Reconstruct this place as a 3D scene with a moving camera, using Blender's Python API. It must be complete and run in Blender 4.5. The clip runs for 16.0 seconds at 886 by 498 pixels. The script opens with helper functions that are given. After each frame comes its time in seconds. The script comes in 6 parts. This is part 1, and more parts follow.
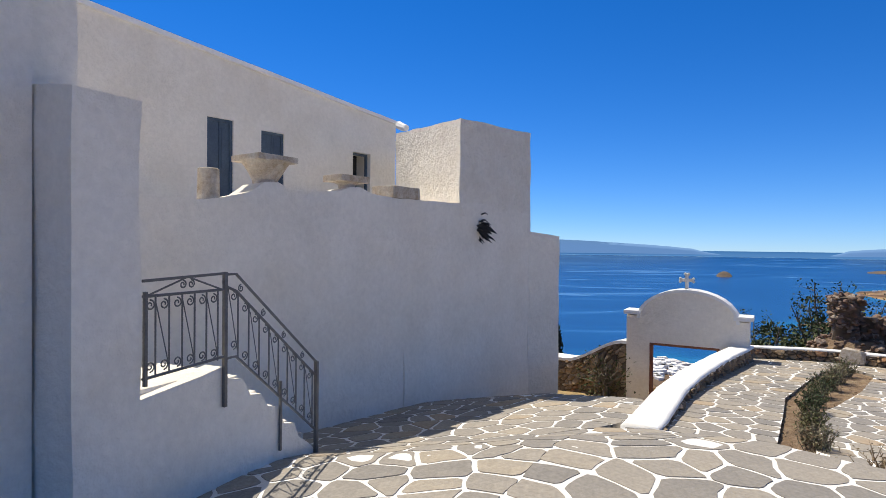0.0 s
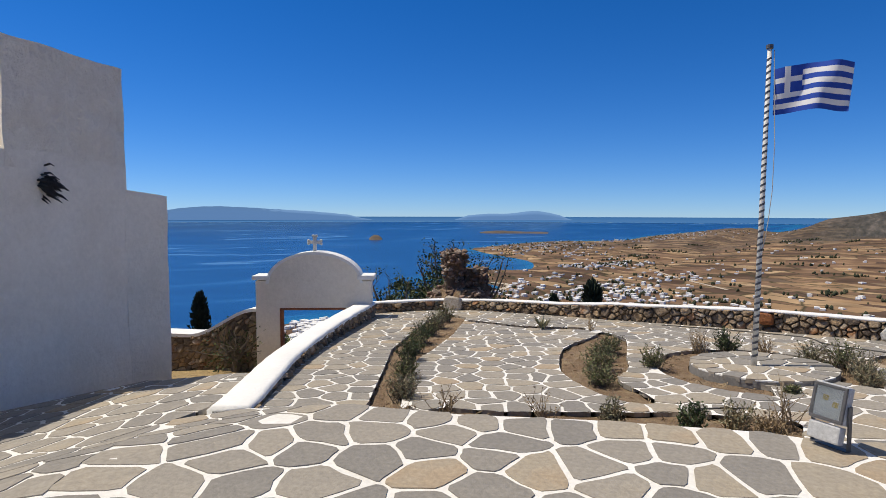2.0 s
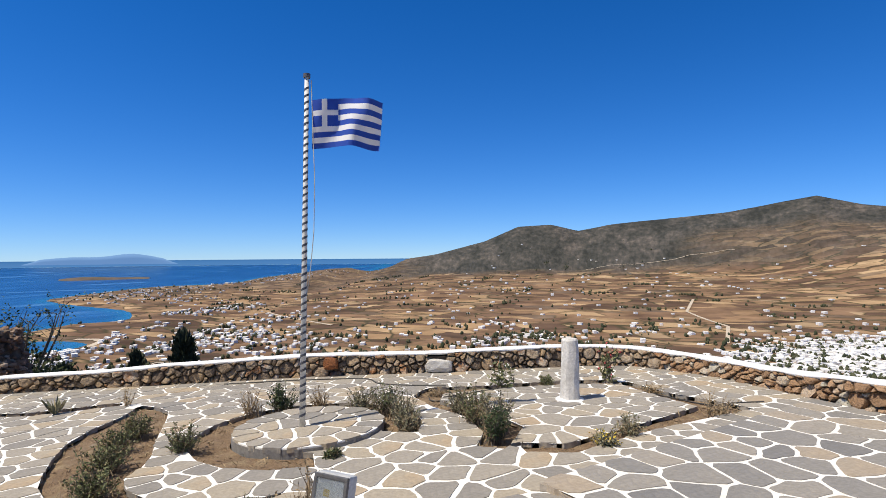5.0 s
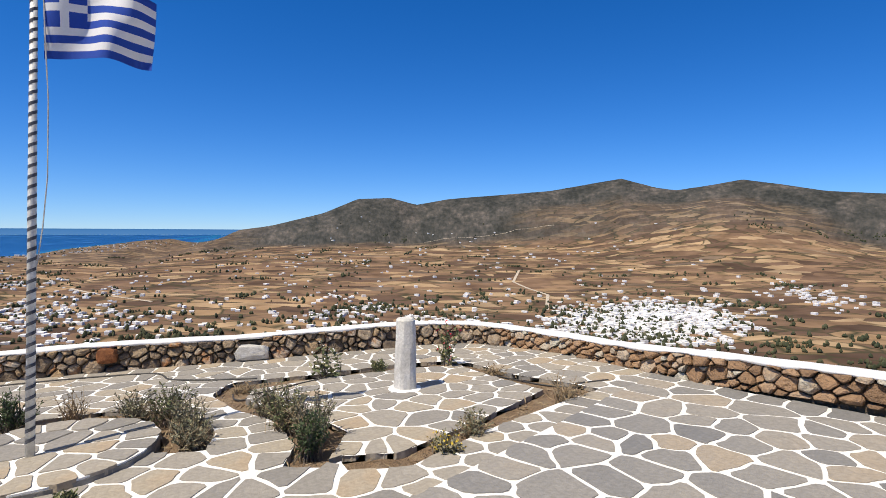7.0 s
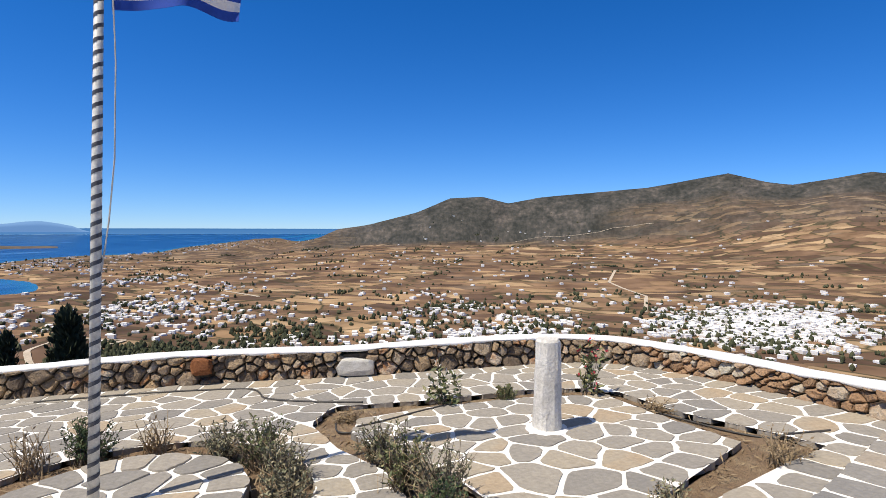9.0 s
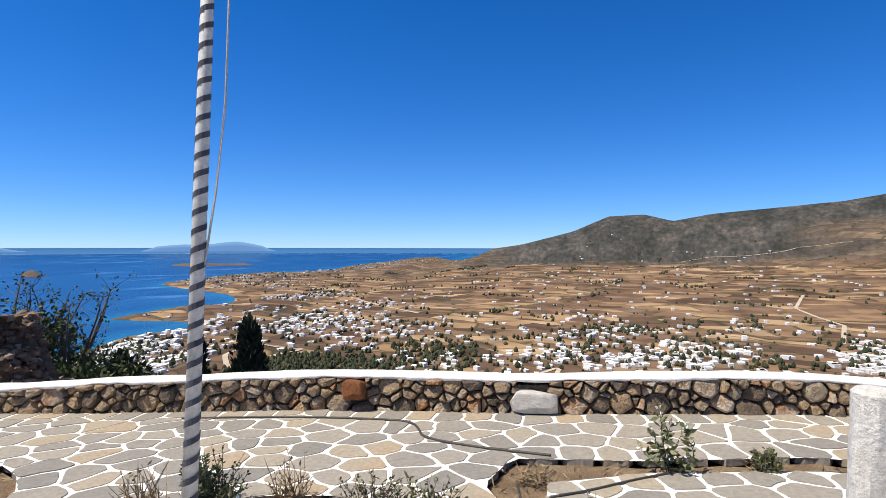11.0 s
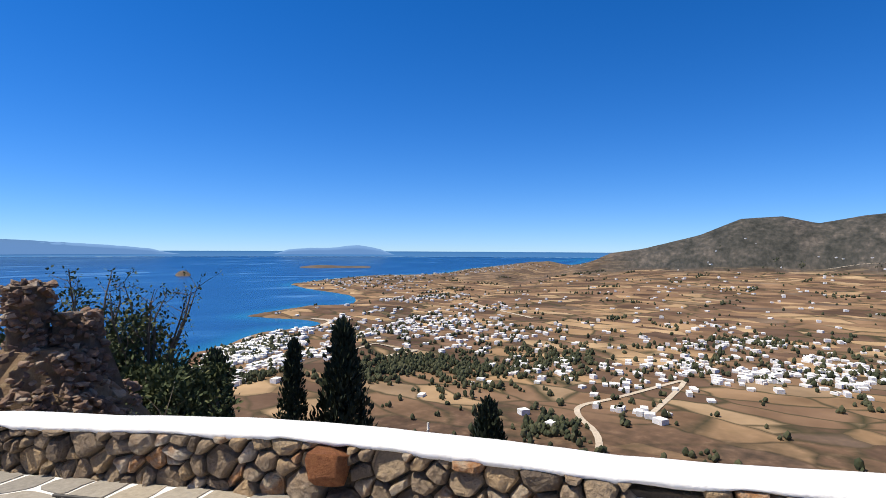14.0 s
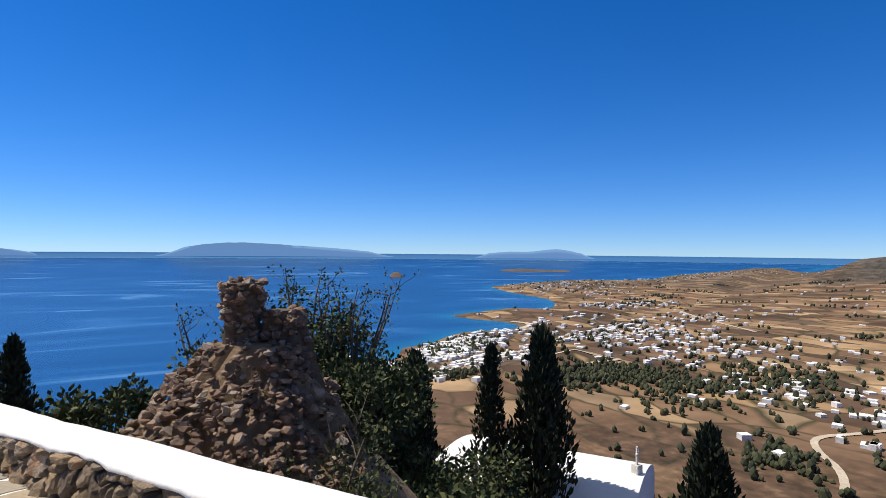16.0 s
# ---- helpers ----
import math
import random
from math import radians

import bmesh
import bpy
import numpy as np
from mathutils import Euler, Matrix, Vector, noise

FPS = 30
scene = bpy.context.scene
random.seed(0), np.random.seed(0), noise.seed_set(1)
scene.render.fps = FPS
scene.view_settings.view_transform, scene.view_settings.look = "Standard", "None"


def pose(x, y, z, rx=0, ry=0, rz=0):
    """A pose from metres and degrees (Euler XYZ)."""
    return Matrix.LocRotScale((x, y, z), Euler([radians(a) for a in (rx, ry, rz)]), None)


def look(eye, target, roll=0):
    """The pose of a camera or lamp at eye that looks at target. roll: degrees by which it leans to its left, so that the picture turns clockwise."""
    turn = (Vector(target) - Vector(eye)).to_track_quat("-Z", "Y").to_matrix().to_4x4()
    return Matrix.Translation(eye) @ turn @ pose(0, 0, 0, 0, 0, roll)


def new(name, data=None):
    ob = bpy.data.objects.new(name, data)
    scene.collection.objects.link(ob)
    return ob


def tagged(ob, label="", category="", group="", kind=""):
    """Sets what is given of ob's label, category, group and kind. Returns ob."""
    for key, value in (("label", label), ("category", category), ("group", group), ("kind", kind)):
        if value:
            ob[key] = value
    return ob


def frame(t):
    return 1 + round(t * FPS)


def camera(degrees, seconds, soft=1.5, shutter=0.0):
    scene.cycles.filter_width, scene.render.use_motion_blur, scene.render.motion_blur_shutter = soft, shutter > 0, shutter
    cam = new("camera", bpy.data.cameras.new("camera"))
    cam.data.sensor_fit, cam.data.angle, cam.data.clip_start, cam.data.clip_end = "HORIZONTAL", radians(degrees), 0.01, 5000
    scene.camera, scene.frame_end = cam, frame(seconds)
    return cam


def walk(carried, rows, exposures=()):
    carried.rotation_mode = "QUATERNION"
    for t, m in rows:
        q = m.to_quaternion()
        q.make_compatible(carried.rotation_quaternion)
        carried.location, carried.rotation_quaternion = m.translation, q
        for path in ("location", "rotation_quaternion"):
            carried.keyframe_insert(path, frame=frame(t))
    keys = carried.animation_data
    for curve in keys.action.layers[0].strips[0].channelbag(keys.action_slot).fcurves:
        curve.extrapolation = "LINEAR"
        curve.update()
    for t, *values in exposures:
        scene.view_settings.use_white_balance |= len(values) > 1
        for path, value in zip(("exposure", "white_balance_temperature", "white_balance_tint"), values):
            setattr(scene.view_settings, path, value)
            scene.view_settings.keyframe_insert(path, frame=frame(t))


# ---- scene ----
cam = camera(75.5, 16.0, 0.6)
PATH = [
    (0, (-1.33, -0.299, 1.956), (-1.347, 1.701, 1.937), 0.5),
    (0.5, (-1.125, -0.061, 1.937), (-0.819, 1.915, 1.896), 0.3),
    (1, (-0.894, 0.077, 1.891), (-0.372, 2.006, 1.818), 0.2),
    (1.5, (-0.677, 0.182, 1.889), (0.096, 2.024, 1.784), 0.1),
    (2, (-0.418, 0.285, 1.861), (0.652, 1.969, 1.732), 0.1),
    (2.5, (-0.152, 0.364, 1.848), (1.142, 1.886, 1.751), -0.1),
    (3, (0.12, 0.391, 1.882), (1.601, 1.733, 1.808), -0.1),
    (3.5, (0.358, 0.443, 1.869), (2.009, 1.571, 1.832), -0.0),
    (4, (0.624, 0.517, 1.887), (2.351, 1.526, 1.916), -0.0),
    (4.5, (0.89, 0.523, 1.881), (2.668, 1.438, 1.934), -0.2),
    (5, (1.174, 0.501, 1.855), (3.053, 1.185, 1.871), -0.3),
    (7.5, (2.69, 0.787, 1.757), (4.684, 0.91, 1.676), 0.6),
    (8, (2.942, 0.969, 1.755), (4.931, 1.162, 1.664), 0.5),
    (8.5, (3.261, 1.137, 1.737), (5.237, 1.435, 1.646), 0.3),
    (9, (3.637, 1.24, 1.724), (5.583, 1.696, 1.639), 0.3),
    (9.5, (3.953, 1.397, 1.72), (5.849, 2.028, 1.64), 0.3),
    (10, (4.224, 1.569, 1.671), (6.038, 2.409, 1.63), 0.3),
    (12.5, (6.091, 2.52, 1.358), (7.829, 3.509, 1.346), 0.1),
    (13, (6.538, 2.614, 1.357), (8.266, 3.621, 1.353), 0.0),
    (13.5, (6.994, 2.775, 1.308), (8.65, 3.895, 1.314), 0.1),
    (14, (7.434, 2.962, 1.278), (8.967, 4.247, 1.271), 0.3),
    (14.5, (7.756, 3.23, 1.24), (9.103, 4.708, 1.215), 0.4),
    (15, (8.056, 3.591, 1.189), (9.233, 5.207, 1.149), 0.5),
    (15.5, (8.302, 3.897, 1.19), (9.377, 5.583, 1.162), 0.5),
    (16, (8.512, 4.259, 1.186), (9.52, 5.986, 1.188), 0.5),
]
walk(cam, [(t, look(e, a, r)) for t, e, a, r in PATH], [(0, 0.24), (1.5, 0.0), (3, -0.13), (4, 0.04), (5, 0.2), (8, 0.22), (12.5, 0.37), (14, 0.3), (16, 0.15)])

# ---- light ----
SUN = Vector((-0.69, 0.72, 0.0)).normalized() * math.cos(radians(60)) + Vector((0, 0, math.sin(radians(60))))
world = bpy.data.worlds.new("sky")
scene.world = world
world.use_nodes = True
wn = world.node_tree.nodes
wl = world.node_tree.links
sky = wn.new("ShaderNodeTexSky")
sky.sky_type, sky.sun_disc = "NISHITA", False
sky.sun_elevation, sky.sun_rotation = radians(60), math.atan2(SUN.x, SUN.y)
sky.altitude, sky.air_density, sky.dust_density, sky.ozone_density = 200, 0.8, 0.0, 2.0
hue = wn.new("ShaderNodeHueSaturation")
hue.inputs["Saturation"].default_value = 1.19
tint = wn.new("ShaderNodeMix")
tint.data_type, tint.blend_type = "RGBA", "MULTIPLY"
tint.inputs[0].default_value = 1.0
tint.inputs[7].default_value = (0.735, 0.915, 1.29, 1)
# the eye stands high above the sea, so the horizon dips under the level
sky_at = wn.new("ShaderNodeTexCoord")
dip = wn.new("ShaderNodeVectorMath")
dip.operation = "ADD"
dip.inputs[1].default_value = (0, 0, 0.024)
wl.new(sky_at.outputs["Generated"], dip.inputs[0])
wl.new(dip.outputs[0], sky.inputs["Vector"])
wl.new(sky.outputs[0], tint.inputs[6])
wl.new(tint.outputs[2], hue.inputs["Color"])
# the sky pales overhead, towards the high sun
pale = wn.new("ShaderNodeHueSaturation")
pale.inputs["Saturation"].default_value = 0.3
pale.inputs["Value"].default_value = 0.9
wl.new(sky.outputs[0], pale.inputs["Color"])
split = wn.new("ShaderNodeSeparateXYZ")
wl.new(sky_at.outputs["Generated"], split.inputs[0])
rise = wn.new("ShaderNodeMapRange")
rise.interpolation_type = "SMOOTHSTEP"
rise.inputs["From Min"].default_value, rise.inputs["From Max"].default_value = 0.42, 0.85
wl.new(split.outputs["Z"], rise.inputs["Value"])
dome = wn.new("ShaderNodeMix")
dome.data_type = "RGBA"
wl.new(rise.outputs[0], dome.inputs[0])
wl.new(hue.outputs[0], dome.inputs[6])
wl.new(pale.outputs[0], dome.inputs[7])
wl.new(dome.outputs[2], wn["Background"].inputs["Color"])
wn["Background"].inputs["Strength"].default_value = 0.093
lamp = new("sun", bpy.data.lights.new("sun", "SUN"))
lamp.data.energy, lamp.data.angle, lamp.data.color = 4.4, radians(0.5), (1.0, 0.91, 0.77)
lamp.rotation_euler = SUN.to_track_quat("Z", "Y").to_euler()


# ---- materials ----
def nodes_of(name):
    m = bpy.data.materials.new(name)
    m.use_nodes = True
    return m, m.node_tree.nodes, m.node_tree.links, m.node_tree.nodes["Principled BSDF"]


def ramp(n, stops, mode="LINEAR"):
    r = n.new("ShaderNodeValToRGB")
    r.color_ramp.interpolation = mode
    e = r.color_ramp.elements
    while len(e) < len(stops):
        e.new(0.5)
    for i, (p, c) in enumerate(stops):
        e[i].position, e[i].color = p, (*c, 1)
    return r


def tex(n, l, kind, scale, source="Object", **kw):
    c = n.new("ShaderNodeTexCoord")
    t = n.new(kind)
    l.new(c.outputs[source], t.inputs["Vector"])
    t.inputs["Scale"].default_value = scale
    for k, v in kw.items():
        t.inputs[k].default_value = v
    return t


def mix(n, l, kind, fac, a, b):
    m = n.new("ShaderNodeMix")
    m.data_type, m.blend_type = "RGBA", kind
    for sock, val in ((m.inputs[0], fac), (m.inputs[6], a), (m.inputs[7], b)):
        if isinstance(val, (int, float)):
            sock.default_value = val
        elif isinstance(val, tuple):
            sock.default_value = (*val, 1)
        else:
            l.new(val, sock)
    return m.outputs[2]


def surface(name, stops, scale=3.0, fine=30.0, rough=0.85, bump=0.3, dist=0.01, metal=0.0, vary=0.0, piece=False):
    """Coarse and fine noise over a colour ramp; piece: the ramp is picked stone by stone."""
    m, n, l, b = nodes_of(name)
    coarse = tex(n, l, "ShaderNodeTexNoise", scale, Detail=6.0, Roughness=0.6)
    small = tex(n, l, "ShaderNodeTexNoise", fine, Detail=5.0, Roughness=0.65)
    r = ramp(n, stops)
    if piece:
        info, geo = n.new("ShaderNodeObjectInfo"), n.new("ShaderNodeNewGeometry")
        add = n.new("ShaderNodeMath")
        l.new(info.outputs["Random"], add.inputs[0])
        l.new(geo.outputs["Random Per Island"], add.inputs[1])
        fr = n.new("ShaderNodeMath")
        fr.operation = "FRACT"
        l.new(add.outputs[0], fr.inputs[0])
        mad = n.new("ShaderNodeMath")
        mad.operation = "MULTIPLY_ADD"
        l.new(coarse.outputs["Fac"], mad.inputs[0])
        mad.inputs[1].default_value = 0.5
        sub = n.new("ShaderNodeMath")
        sub.operation = "SUBTRACT"
        l.new(fr.outputs[0], sub.inputs[0])
        sub.inputs[1].default_value = 0.25
        l.new(sub.outputs[0], mad.inputs[2])
        l.new(mad.outputs[0], r.inputs[0])
    else:
        l.new(coarse.outputs["Fac"], r.inputs[0])
    shade = ramp(n, [(0.25, (0.72, 0.72, 0.72)), (0.7, (1.12, 1.12, 1.12))])
    l.new(small.outputs["Fac"], shade.inputs[0])
    l.new(mix(n, l, "MULTIPLY", 1.0 if vary == 0 else vary, r.outputs[0], shade.outputs[0]), b.inputs["Base Color"])
    b.inputs["Roughness"].default_value, b.inputs["Metallic"].default_value = rough, metal
    if bump:
        bp = n.new("ShaderNodeBump")
        bp.inputs["Strength"].default_value, bp.inputs["Distance"].default_value = bump, dist
        both = n.new("ShaderNodeMath")
        l.new(coarse.outputs["Fac"], both.inputs[0])
        l.new(small.outputs["Fac"], both.inputs[1])
        l.new(both.outputs[0], bp.inputs["Height"])
        l.new(bp.outputs[0], b.inputs["Normal"])
    return m


WHITE = surface("whitewash", [(0.3, (0.80, 0.75, 0.66)), (0.6, (0.88, 0.835, 0.755))], 1.2, 14, 0.9, 0.7, 0.03, vary=0.3)
ROUGH_WHITE = surface("coarse_whitewash", [(0.3, (0.80, 0.745, 0.65)), (0.6, (0.88, 0.835, 0.75))], 2.5, 11, 0.9, 1.0, 0.06, vary=0.3)
COPING = surface("limewash_coping", [(0.3, (0.82, 0.82, 0.81)), (0.6, (0.86, 0.86, 0.86))], 2, 18, 0.85, 0.5, 0.02, vary=0.2)
GROUT = surface("white_joint_paint", [(0.3, (0.76, 0.74, 0.70)), (0.6, (0.85, 0.84, 0.82))], 2.5, 25, 0.9, 0.4, 0.01, vary=0.5)
PAVING = surface("paving_slate", [(0.0, (0.25, 0.235, 0.215)), (0.35, (0.31, 0.285, 0.25)), (0.65, (0.36, 0.325, 0.275)), (0.9, (0.40, 0.345, 0.265)), (1.0, (0.42, 0.33, 0.23))], 2.2, 26, 0.8, 0.6, 0.015, piece=True)
PAVING_DARK = surface("blue_grey_slate", [(0.0, (0.21, 0.205, 0.20)), (0.4, (0.28, 0.265, 0.245)), (0.75, (0.34, 0.31, 0.27)), (1.0, (0.40, 0.33, 0.25))], 2.2, 26, 0.75, 0.6, 0.015, piece=True)
RUBBLE = surface("rubble_stone", [(0.0, (0.137, 0.103, 0.075)), (0.18, (0.242, 0.181, 0.124)), (0.36, (0.354, 0.266, 0.174)), (0.52, (0.419, 0.295, 0.17)), (0.66, (0.29, 0.214, 0.147)), (0.78, (0.467, 0.383, 0.281)), (0.88, (0.37, 0.177, 0.072)), (1.0, (0.548, 0.465, 0.366))], 7, 38, 0.9, 1.0, 0.03, piece=True)
RUBBLE_WARM = surface("warm_rubble", [(0.0, (0.239, 0.147, 0.083)), (0.4, (0.392, 0.241, 0.136)), (0.7, (0.458, 0.304, 0.188)), (1.0, (0.533, 0.504, 0.418))], 7, 38, 0.9, 1.0, 0.03, piece=True)
RUIN_STONE = surface("reddish_ruin_stone", [(0.0, (0.11, 0.075, 0.055)), (0.4, (0.21, 0.135, 0.095)), (0.7, (0.30, 0.20, 0.145)), (1.0, (0.40, 0.33, 0.26))], 7, 38, 0.9, 1.0, 0.03, piece=True)
MORTAR = surface("earth_mortar", [(0.3, (0.10, 0.075, 0.05)), (0.7, (0.20, 0.15, 0.10))], 6, 40, 0.95, 1.0, 0.03)
RUST = surface("rust_red_stone", [(0.3, (0.30, 0.10, 0.035)), (0.6, (0.44, 0.17, 0.06))], 9, 40, 0.9, 1.0, 0.03)
MARBLE = surface("weathered_marble", [(0.3, (0.52, 0.50, 0.46)), (0.55, (0.70, 0.68, 0.64)), (0.7, (0.74, 0.73, 0.70))], 6, 45, 0.75, 0.8, 0.015)
AGED = surface("lichened_marble", [(0.3, (0.42, 0.33, 0.22)), (0.5, (0.58, 0.50, 0.40)), (0.68, (0.66, 0.62, 0.55))], 8, 40, 0.85, 0.9, 0.02)
SOIL = surface("dry_soil", [(0.25, (0.20, 0.13, 0.075)), (0.5, (0.28, 0.19, 0.115)), (0.7, (0.38, 0.29, 0.18))], 5, 45, 0.97, 1.0, 0.04)
STRAW = surface("straw_ground", [(0.3, (0.38, 0.26, 0.12)), (0.6, (0.55, 0.40, 0.19))], 5, 45, 0.97, 1.0, 0.05)
IRON = surface("grey_painted_iron", [(0.3, (0.10, 0.10, 0.105)), (0.6, (0.15, 0.15, 0.155))], 10, 60, 0.45, 0.1, 0.002, metal=0.3)
BLUE_DOOR = surface("blue_grey_paint", [(0.3, (0.055, 0.085, 0.13)), (0.6, (0.075, 0.115, 0.165))], 3, 30, 0.6, 0.3, 0.005)
# near-black: the nest's twigs, and shade painted into the open doorway
DARK = surface("nest_dark_and_room_shade", [(0.3, (0.02, 0.02, 0.025)), (0.6, (0.035, 0.035, 0.04))], 3, 20, 0.9, 0.2)
WOOD = surface("red_brown_wood", [(0.3, (0.20, 0.07, 0.04)), (0.6, (0.28, 0.11, 0.06))], 6, 50, 0.7, 0.4, 0.005)
HOSE = surface("black_hose", [(0.3, (0.03, 0.03, 0.03)), (0.6, (0.06, 0.055, 0.05))], 8, 40, 0.6, 0.1)
GREYMETAL = surface("light_grey_enamel", [(0.3, (0.46, 0.47, 0.48)), (0.6, (0.54, 0.55, 0.56))], 6, 50, 0.45, 0.1, 0.002)
POLE_WHITE = surface("pole_paint", [(0.3, (0.62, 0.62, 0.58)), (0.6, (0.74, 0.74, 0.70))], 8, 40, 0.55, 0.2, 0.003)
POLE_DARK = surface("pole_stripe_paint", [(0.3, (0.05, 0.055, 0.07)), (0.6, (0.09, 0.095, 0.11))], 8, 40, 0.55, 0.2, 0.003)
CLOTH_WHITE = surface("white_flag_cloth", [(0.3, (0.78, 0.78, 0.78)), (0.6, (0.82, 0.82, 0.82))], 4, 80, 0.9, 0.1, 0.002, vary=0.2)
CLOTH_BLUE = surface("blue_flag_cloth", [(0.3, (0.015, 0.06, 0.36)), (0.6, (0.02, 0.075, 0.42))], 4, 80, 0.9, 0.1, 0.002, vary=0.3)
ROPE = surface("pale_rope", [(0.3, (0.5, 0.48, 0.44)), (0.6, (0.6, 0.58, 0.55))], 20, 80, 0.9, 0.3, 0.002)
BARK = surface("grey_bark", [(0.3, (0.10, 0.08, 0.06)), (0.6, (0.17, 0.14, 0.11))], 8, 40, 0.95, 0.8, 0.02)
DRY = surface("dry_stalk", [(0.3, (0.26, 0.19, 0.11)), (0.6, (0.38, 0.29, 0.18))], 10, 50, 0.95, 0.1)
LEAF = surface("olive_leaf", [(0.0, (0.09, 0.115, 0.045)), (0.5, (0.16, 0.18, 0.075)), (1.0, (0.28, 0.25, 0.13))], 5, 30, 0.7, 0, piece=True)
SAGE = surface("grey_sage_leaf", [(0.0, (0.16, 0.17, 0.10)), (0.5, (0.26, 0.25, 0.16)), (1.0, (0.38, 0.33, 0.21))], 5, 30, 0.8, 0, piece=True)
DEEP = surface("dark_rosemary_leaf", [(0.0, (0.035, 0.065, 0.025)), (0.5, (0.06, 0.095, 0.035)), (1.0, (0.10, 0.13, 0.05))], 5, 30, 0.7, 0, piece=True)
CYPRESS = surface("cypress_leaf", [(0.0, (0.018, 0.03, 0.014)), (0.5, (0.03, 0.045, 0.02)), (1.0, (0.05, 0.065, 0.03))], 2, 12, 0.85, 0, piece=True)
BUSH = surface("maquis_leaf", [(0.0, (0.03, 0.05, 0.016)), (0.5, (0.06, 0.085, 0.028)), (1.0, (0.13, 0.14, 0.05))], 2, 12, 0.85, 0, piece=True)
YELLOW = surface("yellow_flower", [(0.3, (0.55, 0.40, 0.04)), (0.6, (0.65, 0.48, 0.06))], 10, 50, 0.8, 0)
PINK = surface("crimson_flower", [(0.3, (0.45, 0.04, 0.06)), (0.6, (0.55, 0.07, 0.09))], 10, 50, 0.8, 0)
PETAL = surface("white_flower", [(0.3, (0.74, 0.72, 0.68)), (0.6, (0.8, 0.79, 0.76))], 10, 50, 0.8, 0)
HOUSE = surface("far_white_house", [(0.3, (0.784, 0.774, 0.753)), (0.6, (0.85, 0.85, 0.85))], 0.05, 0.4, 0.9, 0)
ROAD = surface("pale_track", [(0.3, (0.46, 0.38, 0.29)), (0.6, (0.58, 0.50, 0.40))], 0.05, 0.3, 0.95, 0)
FARTREE = surface("far_trees", [(0.0, (0.03, 0.04, 0.018)), (0.5, (0.055, 0.065, 0.03)), (1.0, (0.10, 0.10, 0.05))], 0.02, 0.2, 0.95, 0, piece=True)
ISLET = surface("islet_rock", [(0.3, (0.084, 0.066, 0.051)), (0.6, (0.144, 0.108, 0.078))], 0.01, 0.08, 1.0, 0)


def glass():
    m, n, l, b = nodes_of("lamp_glass")
    b.inputs["Base Color"].default_value = (0.75, 0.8, 0.85, 1)
    b.inputs["Roughness"].default_value = 0.05
    b.inputs["Transmission Weight"].default_value = 0.9
    return m


GLASS = glass()


def sea_material():
    m, n, l, b = nodes_of("sea_water")
    a = n.new("ShaderNodeAttribute")
    a.attribute_name = "true"
    mp = n.new("ShaderNodeMapping")
    mp.inputs["Scale"].default_value = (0.0011, 0.0034, 1)
    mp.inputs["Rotation"].default_value = (0, 0, 0.5)
    l.new(a.outputs["Vector"], mp.inputs["Vector"])
    t = n.new("ShaderNodeTexNoise")
    t.inputs["Scale"].default_value, t.inputs["Detail"].default_value, t.inputs["Distortion"].default_value = 1.0, 7, 1.6
    l.new(mp.outputs[0], t.inputs["Vector"])
    r = ramp(n, [(0.36, (0.003, 0.048, 0.165)), (0.52, (0.005, 0.066, 0.21)), (0.60, (0.02, 0.11, 0.29)), (0.67, (0.08, 0.20, 0.40))])
    l.new(t.outputs["Fac"], r.inputs[0])
    sh = n.new("ShaderNodeAttribute")
    sh.attribute_name = "shallow"
    l.new(mix(n, l, "MIX", sh.outputs["Fac"], r.outputs[0], (0.008, 0.15, 0.29)), b.inputs["Base Color"])
    b.inputs["Roughness"].default_value = 0.27
    b.inputs["Specular IOR Level"].default_value = 0.5
    return m


